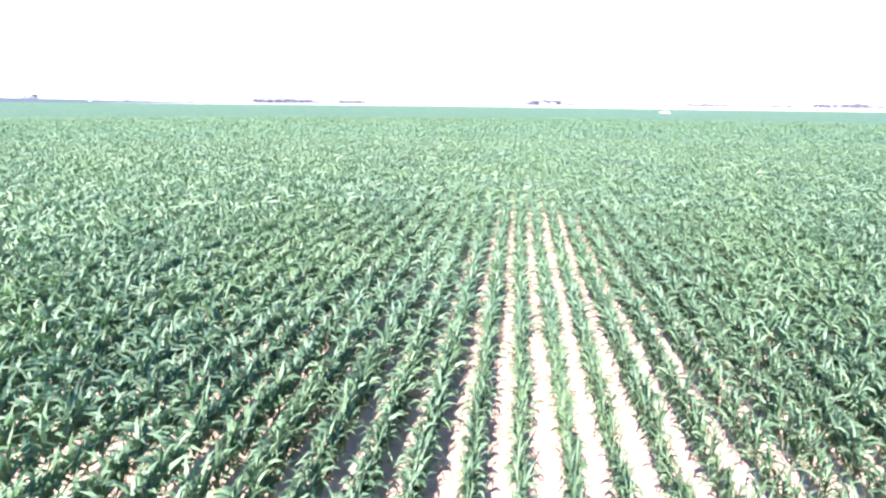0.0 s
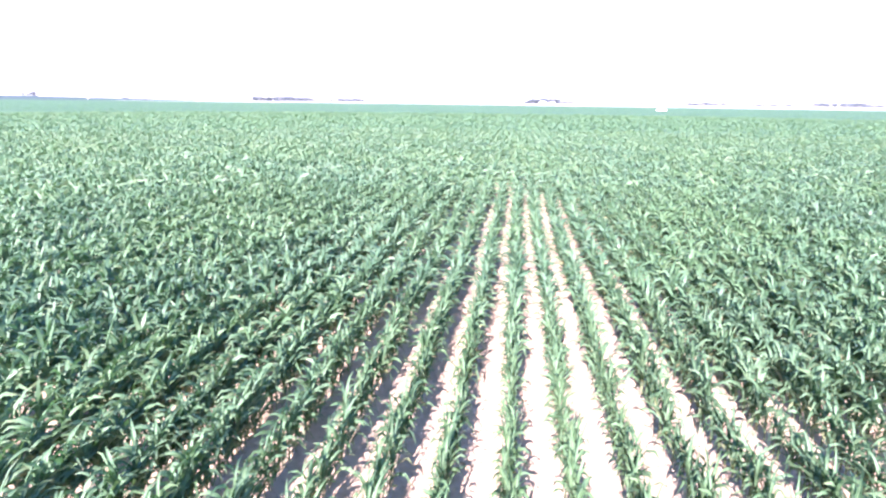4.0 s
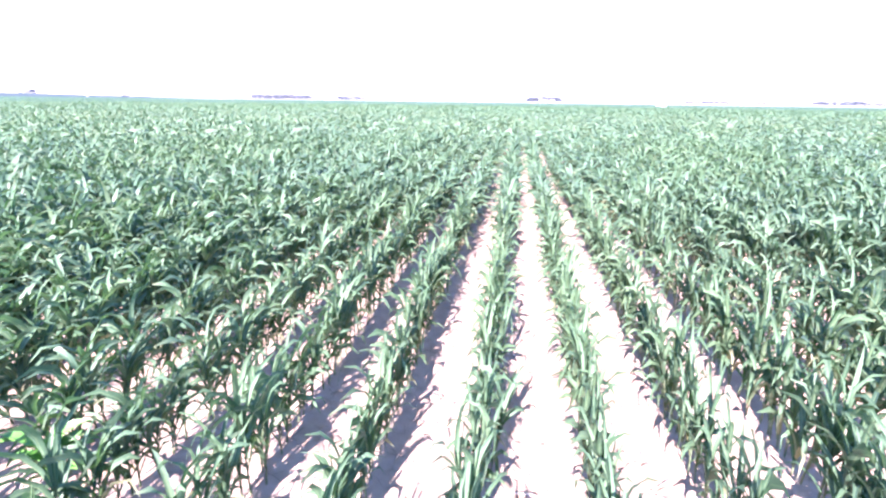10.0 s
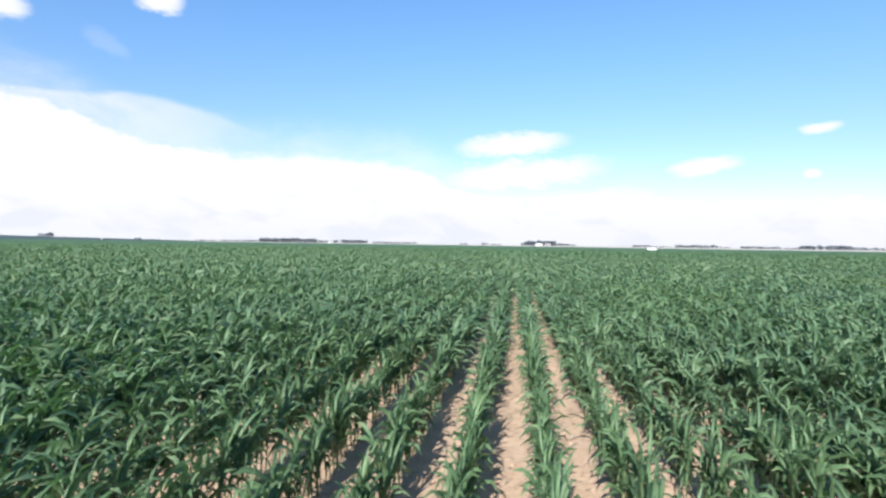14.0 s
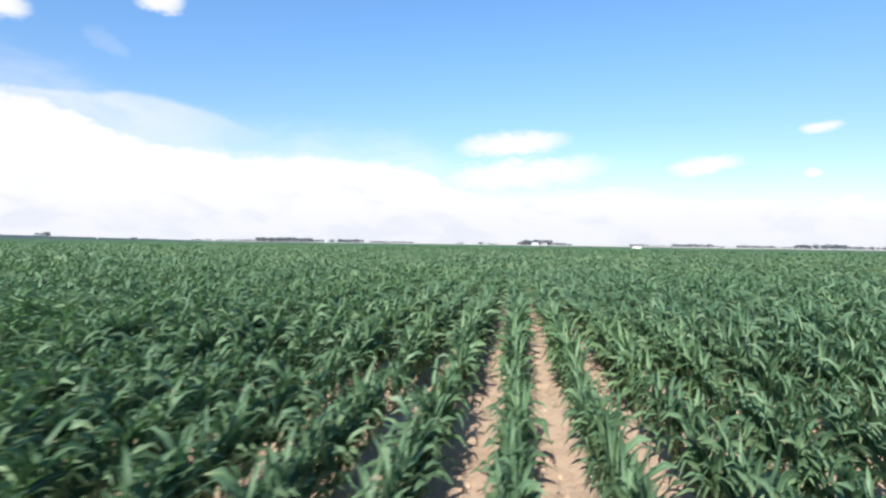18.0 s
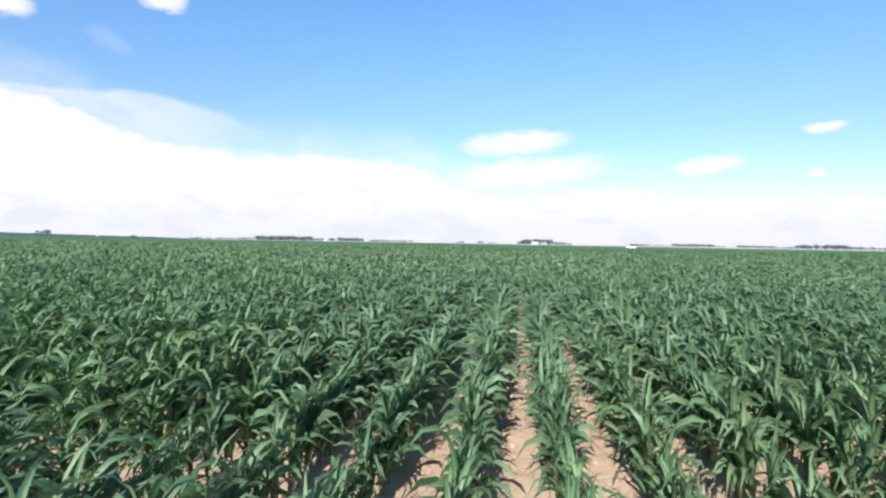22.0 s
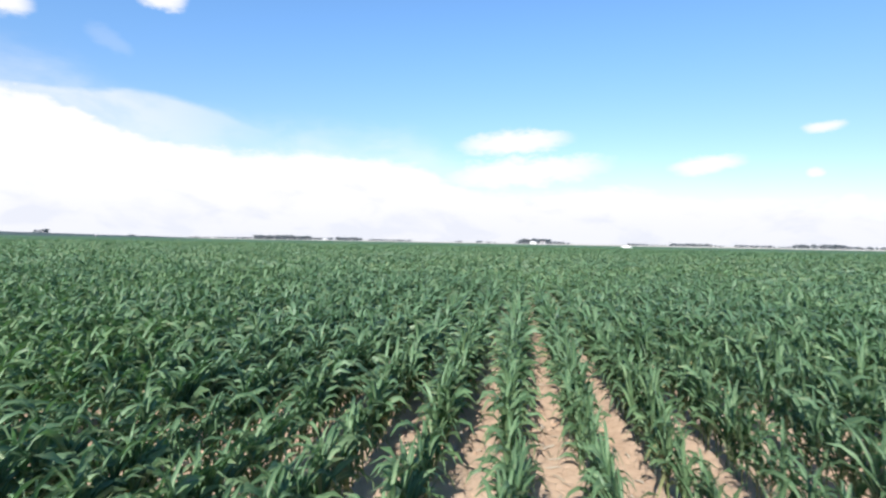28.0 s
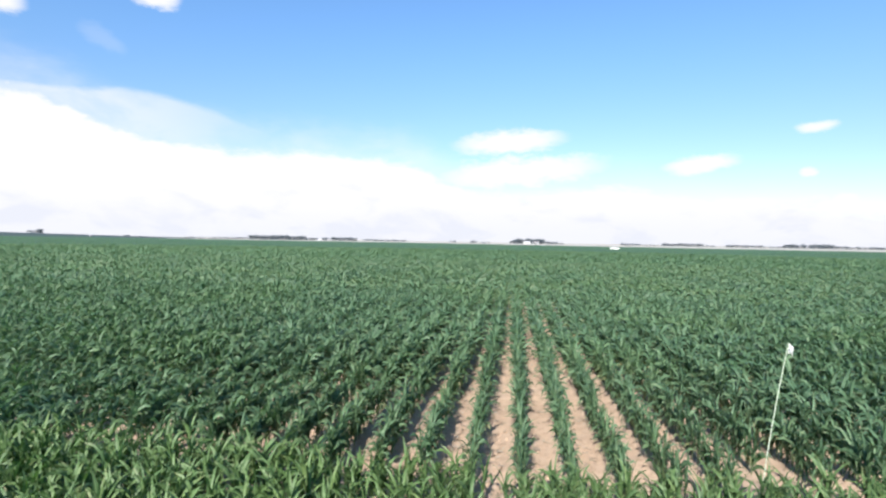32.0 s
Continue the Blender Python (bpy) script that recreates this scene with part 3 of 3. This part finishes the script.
# headland rows across the ends of the others: sown twice, thick and uneven, a little yellower
hx = np.concatenate([np.arange(STRIP[0] - 16, STRIP[1] + 10, 0.068) for _ in range(HEADROWS)])
hk = np.repeat(np.arange(HEADROWS), len(hx) // HEADROWS)
hxy = np.stack([hx + rs.normal(0, 0.05, len(hx)), headland_top(hx) - hk * 0.66 + rs.normal(0, 0.17, len(hx))], -1)
gap_x = PHASE + 30.5 * ROW    # two furrows run on through the headland
open_row = (np.abs(hxy[:, 0] - gap_x) < 0.17) | ((np.abs(hxy[:, 0] - gap_x - ROW) < 0.13) & (hk > 0))
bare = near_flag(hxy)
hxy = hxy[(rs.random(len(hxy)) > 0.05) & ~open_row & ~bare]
short = [template(rs, 10, 4, 3, 0, 1.02, k % 3 > 0) for k in range(18)]
hv, hq, hm, hd = stand(spots_of(hxy, 0.92), short, rs, rs.uniform(0, 6.28, len(hxy)), 1.0)
tagged(quick_mesh("headland_crop", hv, hq, HEADCROP, {"midrib": hm, "dry": hd}), "thick uneven yellow-green maize along the field's edge", "corn crop", kind="stuff")
# far crop: sparse tufts on a leafy sheet
n = 9000
fy = 150.0 * (560.0 / 150.0) ** rs.random(n)
fx = PHASE + np.round((rs.uniform(-1.35, 0.95, n) * (fy + 25.0)) / ROW) * ROW
sets.append(stand(np.stack([fx, fy, np.full(n, 0.25), rs.uniform(0.85, 1.1, n)], -1), coarse, rs))
n, V, Q, M, D = 0, [], [], [], []
for a, bq_, c, e in sets:
    V.append(a), Q.append(bq_ + n), M.append(c), D.append(e)
    n += len(a)
crop = quick_mesh("corn_crop", np.concatenate(V), np.concatenate(Q), CROP, {"midrib": np.concatenate(M), "dry": np.concatenate(D)})
tagged(crop, "field of young blue-green maize in straight rows", "corn crop", kind="stuff")

# the closed crop in the distance, seen as one leafy sheet
sx = np.concatenate([np.arange(-1500, -150, 14.0), np.arange(-150, 130, 2.5), np.arange(130, 800, 9.0)])
sy = np.concatenate([np.arange(30, 150, 1.1), np.geomspace(150, FIELD_END, 90)])
SX, SY = np.meshgrid(sx, sy)
SY = np.where(SY > 150, 150 + (SY - 150) * (field_end(SX) - 150) / (FIELD_END - 150), SY)
SZ = -0.1 + 0.65 * np.clip((SY - 30) / 40, 0, 1) + rng.normal(0, 0.07, SX.shape)
SZ[0], SZ[-1], SZ[:, 0], SZ[:, -1] = 0.02, 0.02, 0.02, 0.02
si = np.arange(SX.size).reshape(SX.shape)
sq = np.stack([si[:-1, :-1], si[:-1, 1:], si[1:, 1:], si[1:, :-1]], -1).reshape(-1, 4)
tagged(quick_mesh("far_crop", np.stack([SX, SY, SZ], -1).reshape(-1, 3), sq, FARCROP), "distant closed canopy of green maize", "corn crop", kind="stuff")

# clods and dead leaf scraps lie between the rows
CLODS = 2600
cv, cq = [], []
cube = np.array([(-1, -1, -1), (1, -1, -1), (1, 1, -1), (-1, 1, -1), (-1, -1, 1), (1, -1, 1), (1, 1, 1), (-1, 1, 1)], dtype=float) * np.array([1, 1, 0.7])
cube[4:, :2] *= 0.62
cf = np.array([(0, 1, 2, 3), (7, 6, 5, 4), (0, 4, 5, 1), (1, 5, 6, 2), (2, 6, 7, 3), (3, 7, 4, 0)])
for k in range(CLODS):
    x_ = PHASE + (round(rs.uniform(-1, 34)) + 0.5) * ROW + rs.normal(0, 0.12)
    y_ = rs.uniform(HEAD, 13.0)
    s_ = rs.uniform(0.006, 0.021)
    turn_ = Euler((rs.normal(0, 0.3), rs.normal(0, 0.3), rs.uniform(0, 6.28))).to_matrix()
    pts = (cube + rs.normal(0, 0.18, cube.shape)) * s_ * rs.uniform(0.7, 1.3, 3)
    pts = pts @ np.array(turn_).T + np.array((x_, y_, -0.022 + s_ * 0.4))
    cv.append(pts), cq.append(cf + 8 * k)
tagged(quick_mesh("soil_clods", np.concatenate(cv), np.concatenate(cq), SOIL, smooth=False), "small dry clods strewn between the rows", "clods", kind="stuff")

# dead grey leaf scraps and straw in the furrows
RESIDUE, t, b = material("dry_residue", 0.85)
g = t.nodes.new("ShaderNodeNewGeometry")
t.links.new(ramp(t, g.outputs["Random Per Island"], ((0.0, (0.213, 0.164, 0.115)), (0.5, (0.344, 0.287, 0.213)), (1.0, (0.451, 0.402, 0.328)))), b.inputs["Base Color"])
SCRAPS = 3000
rv, rq = [], []
for k in range(SCRAPS):
    x_ = PHASE + (round(rs.uniform(-2, 34)) + 0.5) * ROW + rs.normal(0, 0.15)
    y_ = HEAD + rs.random() ** 1.3 * 12.0
    ln, wd = rs.uniform(0.05, 0.2), rs.uniform(0.006, 0.022)
    a_, curl = rs.uniform(0, 6.28), rs.uniform(0.01, 0.05)
    dx_, dy_ = math.cos(a_), math.sin(a_)
    for j, f in enumerate((-0.5, -0.17, 0.17, 0.5)):
        h_ = 0.012 + curl * (0.25 - f * f) * rs.uniform(0.6, 1.4)
        for sd in (-1, 1):
            w_ = wd * (1 - abs(f)) * sd
            rv.append((x_ + dx_ * ln * f - dy_ * w_, y_ + dy_ * ln * f + dx_ * w_, h_ + rs.normal(0, 0.004)))
    for j in range(3):
        o = 8 * k + 2 * j
        rq.append((o, o + 1, o + 3, o + 2))
tagged(quick_mesh("leaf_litter", np.array(rv), np.array(rq), RESIDUE), "dry grey leaf scraps and straw on bare soil", "litter", kind="stuff")


# ---- a fresh broad-leaved weed in the headland ----
WEED, t, b = material("bright_weed_leaf", 0.5)
t.links.new(ramp(t, t.nodes.new("ShaderNodeObjectInfo").outputs["Random"], ((0.0, (0.06, 0.20, 0.03)), (1.0, (0.11, 0.28, 0.05)))), b.inputs["Base Color"])


def weed(x, y, size, seed):
    r_ = np.random.default_rng(seed)
    root = new("weed")
    root.matrix_basis = pose(x, y, 0.0)
    tagged(root, "bright green broad-leaved weed in bare soil", "weed")
    stem_pts, stem_quads = stalk_tube(size * 0.6, 0.008, 6)
    quick_mesh("stem", stem_pts, stem_quads, STALK).parent = root
    for k in range(22):
        pts, quads, rib, f, = blade(r_, size * (0.1 + 0.5 * k / 22), k * 2.4 + r_.normal(0, 0.3), size * r_.uniform(0.5, 0.75), size * r_.uniform(0.16, 0.22),
                                    radians(62 + r_.normal(0, 10)), radians(85 + r_.normal(0, 20)), 5, 3)
        quick_mesh("leaf", pts, quads, WEED).parent = root
    return root


weed(*WEED_SPOT, 0.46, 5)


# ---- marker flag at the end of the rows ----
def marker_flag(x, y, lean_x, lean_y, height):
    root = new("marker_flag")
    root.matrix_basis = pose(x, y, 0.0)
    tagged(root, "thin leaning white rod with a limp white flag beside the maize", "flag")
    bm = bmesh.new()
    rings = []
    for k in range(11):
        f = k / 10
        cx, cy, cz = lean_x * f ** 1.25, lean_y * f, -0.12 + (height + 0.12) * f
        r = 0.0085 - 0.0035 * f
        rings.append([bm.verts.new((cx + r * math.cos(a), cy + r * math.sin(a), cz)) for a in (0, 1.047, 2.094, 3.142, 4.189, 5.236)])
    for a, b_ in zip(rings, rings[1:]):
        for j in range(6):
            bm.faces.new((a[j], a[(j + 1) % 6], b_[(j + 1) % 6], b_[j]))
    bm.faces.new(rings[-1])
    part("rod", bm, ROD, root)
    # the cloth hangs down from the tip in two folds
    bm = bmesh.new()
    cols = []
    for k in range(9):
        f = k / 8
        ox = lean_x + 0.005 + 0.075 * f ** 0.8
        oy = lean_y + 0.028 * math.sin(f * 7.0)
        top_z = height - 0.005 - 0.10 * f ** 1.6
        low_z = height - 0.15 - 0.06 * f - 0.02 * math.sin(f * 9.0)
        cols.append([bm.verts.new((ox - 0.02 * (1 - g) * f, oy + 0.012 * math.sin(g * 5 + f * 6), top_z * g + low_z * (1 - g))) for g in (1, 0.75, 0.5, 0.25, 0)])
    for a, b_ in zip(cols, cols[1:]):
        for j in range(4):
            bm.faces.new((a[j], a[j + 1], b_[j + 1], b_[j]))
    bmesh.ops.solidify(bm, geom=bm.faces[:], thickness=0.002)
    part("flag_cloth", bm, FLAGCLOTH, root, "limp white flag cloth")
    bm = bmesh.new()
    for z in (height - 0.02, height - 0.15):
        bmesh.ops.create_cone(bm, cap_ends=True, segments=8, radius1=0.010, radius2=0.010, depth=0.02, matrix=Matrix.Translation((lean_x * (z / height) ** 1.25, lean_y * z / height, z)))
    part("flag_clip", bm, ROD, root)
    return root


marker_flag(*FLAG_SPOT, 0.33, 0.0, 2.28)

# ---- the far side of the field: trees, farmstead, barns, a parked pickup ----
MID = Vector((16.9, 3.8, 0))


def away(azimuth, distance, z=0.0):
    a = radians(azimuth)
    return MID.x + distance * math.sin(a), MID.y + distance * math.cos(a), z


def far_tree(seed, tall, spread_, bush):
    """A far broad-leaved tree: tapered trunk with limbs, and a crown of many small clumps."""
    r_ = random.Random(seed)
    root = new("tree")
    tagged(root, "broad-leaved tree on the far side of the field, tinted blue-grey for haze", "tree", "trees on the horizon")
    bm = bmesh.new()

    def limb(a, b_, ra, rb):
        d_ = (b_ - a)
        bmesh.ops.create_cone(bm, cap_ends=True, segments=6, radius1=ra, radius2=rb, depth=d_.length,
                              matrix=Matrix.Translation((a + b_) / 2) @ d_.to_track_quat("Z", "Y").to_matrix().to_4x4())
    fork = Vector((0, 0, tall * (0.18 if bush else 0.34)))
    limb(Vector((0, 0, -0.3)), fork, tall * 0.03, tall * 0.022)
    tips = []
    for k in range(7):
        a = k * 0.9 + r_.uniform(-0.3, 0.3)
        tip = Vector((math.cos(a) * spread_ * r_.uniform(0.4, 0.8), math.sin(a) * spread_ * r_.uniform(0.4, 0.8), tall * r_.uniform(0.5, 0.88)))
        limb(fork, tip, tall * 0.014, tall * 0.004)
        tips.append(tip)
    part("trunk", bm, BARK, root)
    vs, fs = [], []
    for k in range(170):
        c = Vector(r_.choice(tips)) + Vector((r_.gauss(0, spread_ * 0.30), r_.gauss(0, spread_ * 0.30), r_.gauss(0, tall * 0.13)))
        if c.z < tall * 0.05 or c.z > tall or k % 2 == 0:
            c.z = tall * r_.uniform(0.03, 0.8)
        s_ = tall * r_.uniform(0.045, 0.10)
        e = Euler((r_.uniform(0, 6.28), r_.uniform(0, 6.28), r_.uniform(0, 6.28))).to_matrix()
        n0 = len(vs)
        for p_ in ((-1, -0.6, 0.15), (0.2, -1, -0.1), (1, 0.1, 0.2), (0.3, 1, -0.15), (-0.8, 0.6, 0.1)):
            vs.append(c + e @ (Vector(p_) * s_))
        fs += [(n0, n0 + 1, n0 + 2), (n0, n0 + 2, n0 + 3), (n0, n0 + 3, n0 + 4)]
    mesh_object("crown", vs, fs, HAZED_FOLIAGE, root)
    return root


TREES = [far_tree(3, 10.0, 4.6, False), far_tree(4, 8.5, 4.8, False), far_tree(5, 11.5, 4.4, False),
         far_tree(6, 6.5, 4.6, True), far_tree(7, 5.5, 4.9, True), far_tree(8, 9.0, 5.6, True)]
used = [False] * len(TREES)
# groves: azimuth from and to, distance, step in metres, height of the trees
GROVES = (
    (-46.38, -45.91, 1480, 4, 6),
    (-45.91, -45.68, 1480, 4, 8),
    (-45.56, -45.44, 1480, 3, 10),
    (-39.41, -38.81, 1180, 4, 5.5),
    (-38.49, -37.26, 1190, 5, 3.5),
    (-34.23, -32.39, 1250, 5, 4),
    (-31.98, -28.17, 1250, 5, 4.5),
    (-28.17, -22.55, 1250, 4.5, 10.5),
    (-22.55, -21.02, 1260, 5, 6.5),
    (-20.73, -20.19, 1250, 4, 7),
    (-19.78, -17.07, 1250, 4.5, 8.5),
    (-16.27, -11.66, 1300, 5, 5.2),
    (-6.82, -6.07, 1250, 5, 4.5),
    (-4.46, -4.03, 1250, 4, 5.5),
    (-3.47, -2.36, 1250, 5, 3.5),
    (-0.28, 0.39, 1230, 5, 6),
    (0.20, 3.46, 1270, 4.5, 12),
    (3.57, 4.88, 1250, 5, 7),
    (5.05, 5.52, 1240, 4, 4.5),
    (11.33, 13.45, 1300, 5, 5),
    (13.45, 15.46, 1300, 6, 3.5),
    (15.56, 19.00, 1250, 4.5, 7),
    (19.00, 20.21, 1260, 5, 4),
    (21.07, 24.22, 1250, 4.5, 5.5),
    (24.22, 25.78, 1260, 6, 3.8),
    (25.78, 27.62, 1250, 4.5, 8.5),
    (27.74, 29.52, 1250, 4.5, 9),
    (29.52, 32.07, 1260, 5, 5.5),
    (32.07, 35.22, 1260, 5, 6),
)
rt = random.Random(21)


def foot(x, y):
    """Height of the far ground: the low rise lifts the trees that stand on it."""
    d_, a_ = math.hypot(x - 17.0, y - 4.0), math.degrees(math.atan2(x - 17.0, y - 4.0))
    if a_ > -32.0 or d_ < 1120.0:
        return 0.55
    return 0.2 + 8.0 * min(1.3, (-32.0 - a_) / 16.5) * math.sin(math.pi * min(1.0, (d_ - 1120.0) / 900.0 * 1.1))


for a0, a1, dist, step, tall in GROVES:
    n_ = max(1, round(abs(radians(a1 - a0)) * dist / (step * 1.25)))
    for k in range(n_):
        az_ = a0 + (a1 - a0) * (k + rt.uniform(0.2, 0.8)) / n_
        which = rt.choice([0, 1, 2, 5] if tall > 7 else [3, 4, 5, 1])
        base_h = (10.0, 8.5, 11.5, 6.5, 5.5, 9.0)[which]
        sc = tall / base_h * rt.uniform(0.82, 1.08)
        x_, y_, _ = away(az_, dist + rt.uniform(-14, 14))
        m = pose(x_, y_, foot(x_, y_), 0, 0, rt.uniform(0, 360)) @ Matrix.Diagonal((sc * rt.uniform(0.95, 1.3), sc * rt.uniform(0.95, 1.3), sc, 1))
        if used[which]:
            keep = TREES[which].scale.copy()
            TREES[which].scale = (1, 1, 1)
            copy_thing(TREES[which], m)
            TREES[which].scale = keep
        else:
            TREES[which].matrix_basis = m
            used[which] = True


def barn(name, label, azimuth, distance, length, depth, eaves, ridge_h, wall_mat, roof_mat, doors, turn=0.0):
    root = new(name)
    x_, y_, _ = away(azimuth, distance)
    root.matrix_basis = pose(x_, y_, foot(x_, y_), 0, 0, -azimuth + turn)
    tagged(root, label, name.replace("_", " "))
    L, W = length / 2, depth / 2
    bm = bmesh.new()
    pr = [bm.verts.new(p_) for p_ in ((-L, -W, -0.3), (L, -W, -0.3), (L, W, -0.3), (-L, W, -0.3), (-L, -W, eaves), (L, -W, eaves), (L, W, eaves), (-L, W, eaves), (-L, 0, ridge_h), (L, 0, ridge_h))]
    for f_ in ((0, 1, 5, 4), (2, 3, 7, 6), (1, 2, 6, 9, 5), (3, 0, 4, 8, 7), (3, 2, 1, 0)):
        bm.faces.new([pr[i] for i in f_])
    part("wall", bm, wall_mat, root)
    for s_ in (-1, 1):
        bm = bmesh.new()
        o = 0.5
        drop = (ridge_h - eaves) * o / W
        a = [(-L - o, s_ * (W + o), eaves - drop + 0.05), (L + o, s_ * (W + o), eaves - drop + 0.05), (L + o, 0, ridge_h + 0.05), (-L - o, 0, ridge_h + 0.05)]
        lo_ = [bm.verts.new(p_) for p_ in a]
        up_ = [bm.verts.new((p_[0], p_[1], p_[2] + 0.18)) for p_ in a]
        bm.faces.new(lo_), bm.faces.new(up_[::-1])
        for j in range(4):
            bm.faces.new((lo_[j], up_[j], up_[(j + 1) % 4], lo_[(j + 1) % 4]))
        bmesh.ops.recalc_face_normals(bm, faces=bm.faces[:])
        part("roof", bm, roof_mat, root)
    for k in range(doors):
        cx = -L + length * (k + 0.5) / doors
        bm = box(bmesh.new(), cx - 1.3, -W - 0.08, 0.0, cx + 1.3, -W + 0.05, min(3.0, eaves * 0.75), 0.03)
        part("door" if k % 2 == 0 else "window", bm, GREYROOF if k % 2 == 0 else DARKGLASS, root)
    return root


barn("barn", "low white farm barn with a grey roof before trees", 1.66, 1205, 12, 10, 4.2, 6.2, WHITEWALL, GREYROOF, 3, 20.0)
barn("farm_house", "small white farmhouse with a dark roof among trees", 2.68, 1235, 11, 8, 3.6, 6.4, WHITEWALL, REDROOF, 5, -15.0)
barn("shed", "small white shed before a row of trees", -20.96, 1200, 9, 8, 3.0, 4.6, WHITEWALL, GREYROOF, 2, 5.0)
barn("shed", "small white shed at the edge of the trees", -41.89, 1190, 5, 6, 2.6, 3.8, WHITEWALL, GREYROOF, 2, 0.0)


def pickup(azimuth, distance, heading):
    root = new("pickup_truck")
    x_, y_, _ = away(azimuth, distance)
    root.matrix_basis = pose(x_, y_, 0.0, 0, 0, heading)
    tagged(root, "white pickup truck parked behind the maize", "pickup truck")
    bm = bmesh.new()
    prof = [(-2.9, 0.55), (-2.9, 1.25), (-0.55, 1.25), (-0.35, 1.95), (1.0, 1.95), (1.55, 1.3), (2.75, 1.15), (2.9, 0.95), (2.9, 0.5)]
    sides_ = []
    for yy in (-0.95, 0.95):
        sides_.append([bm.verts.new((a, yy * (0.86 if z > 1.5 else 1.0), z)) for a, z in prof])
    bm.faces.new(sides_[0][::-1]), bm.faces.new(sides_[1])
    for j in range(len(prof)):
        k = (j + 1) % len(prof)
        bm.faces.new((sides_[0][j], sides_[0][k], sides_[1][k], sides_[1][j]))
    bmesh.ops.recalc_face_normals(bm, faces=bm.faces[:])
    bmesh.ops.bevel(bm, geom=bm.edges[:], offset=0.05, segments=2, affect="EDGES")
    body = part("body", bm, CARPAINT, root)
    for s_ in (-1, 1):
        for a0, a1 in ((-0.2, 0.35), (0.45, 1.05)):
            bm = bmesh.new()
            vv = [bm.verts.new((a, s_ * (0.965 - (z - 1.3) * 0.19), z)) for a, z in ((a0, 1.33), (a1 + 0.25, 1.33), (a1, 1.84), (a0 + 0.02, 1.84))]
            bm.faces.new(vv)
            bmesh.ops.solidify(bm, geom=bm.faces[:], thickness=0.02)
            part("side_window", bm, DARKGLASS, body)
        for a in (-1.8, 1.85):
            bm = bmesh.new()
            bmesh.ops.create_cone(bm, cap_ends=True, segments=20, radius1=0.4, radius2=0.4, depth=0.26, matrix=Matrix.Translation((a, s_ * 0.88, 0.4)) @ Matrix.Rotation(radians(90), 4, "X"))
            wheel = part("wheel", bm, TYRE, root)
            bm = bmesh.new()
            bmesh.ops.create_cone(bm, cap_ends=True, segments=16, radius1=0.22, radius2=0.2, depth=0.05, matrix=Matrix.Translation((a, s_ * 1.02, 0.4)) @ Matrix.Rotation(radians(90), 4, "X"))
            part("rim", bm, STEEL, wheel)
        part("headlight", box(bmesh.new(), 2.84, s_ * 0.75 - 0.15, 0.85, 2.93, s_ * 0.75 + 0.15, 1.0, 0.02), STEEL, root)
    bm = bmesh.new()
    bm.faces.new([bm.verts.new(p_) for p_ in ((1.57, -0.8, 1.36), (1.57, 0.8, 1.36), (1.08, 0.72, 1.9), (1.08, -0.72, 1.9))])
    bmesh.ops.solidify(bm, geom=bm.faces[:], thickness=0.02)
    part("windscreen", bm, DARKGLASS, body)
    part("bumper", box(bmesh.new(), 2.85, -0.9, 0.42, 3.0, 0.9, 0.62, 0.03), STEEL, root)
    return root


pickup(11.77, 345, -19.8)
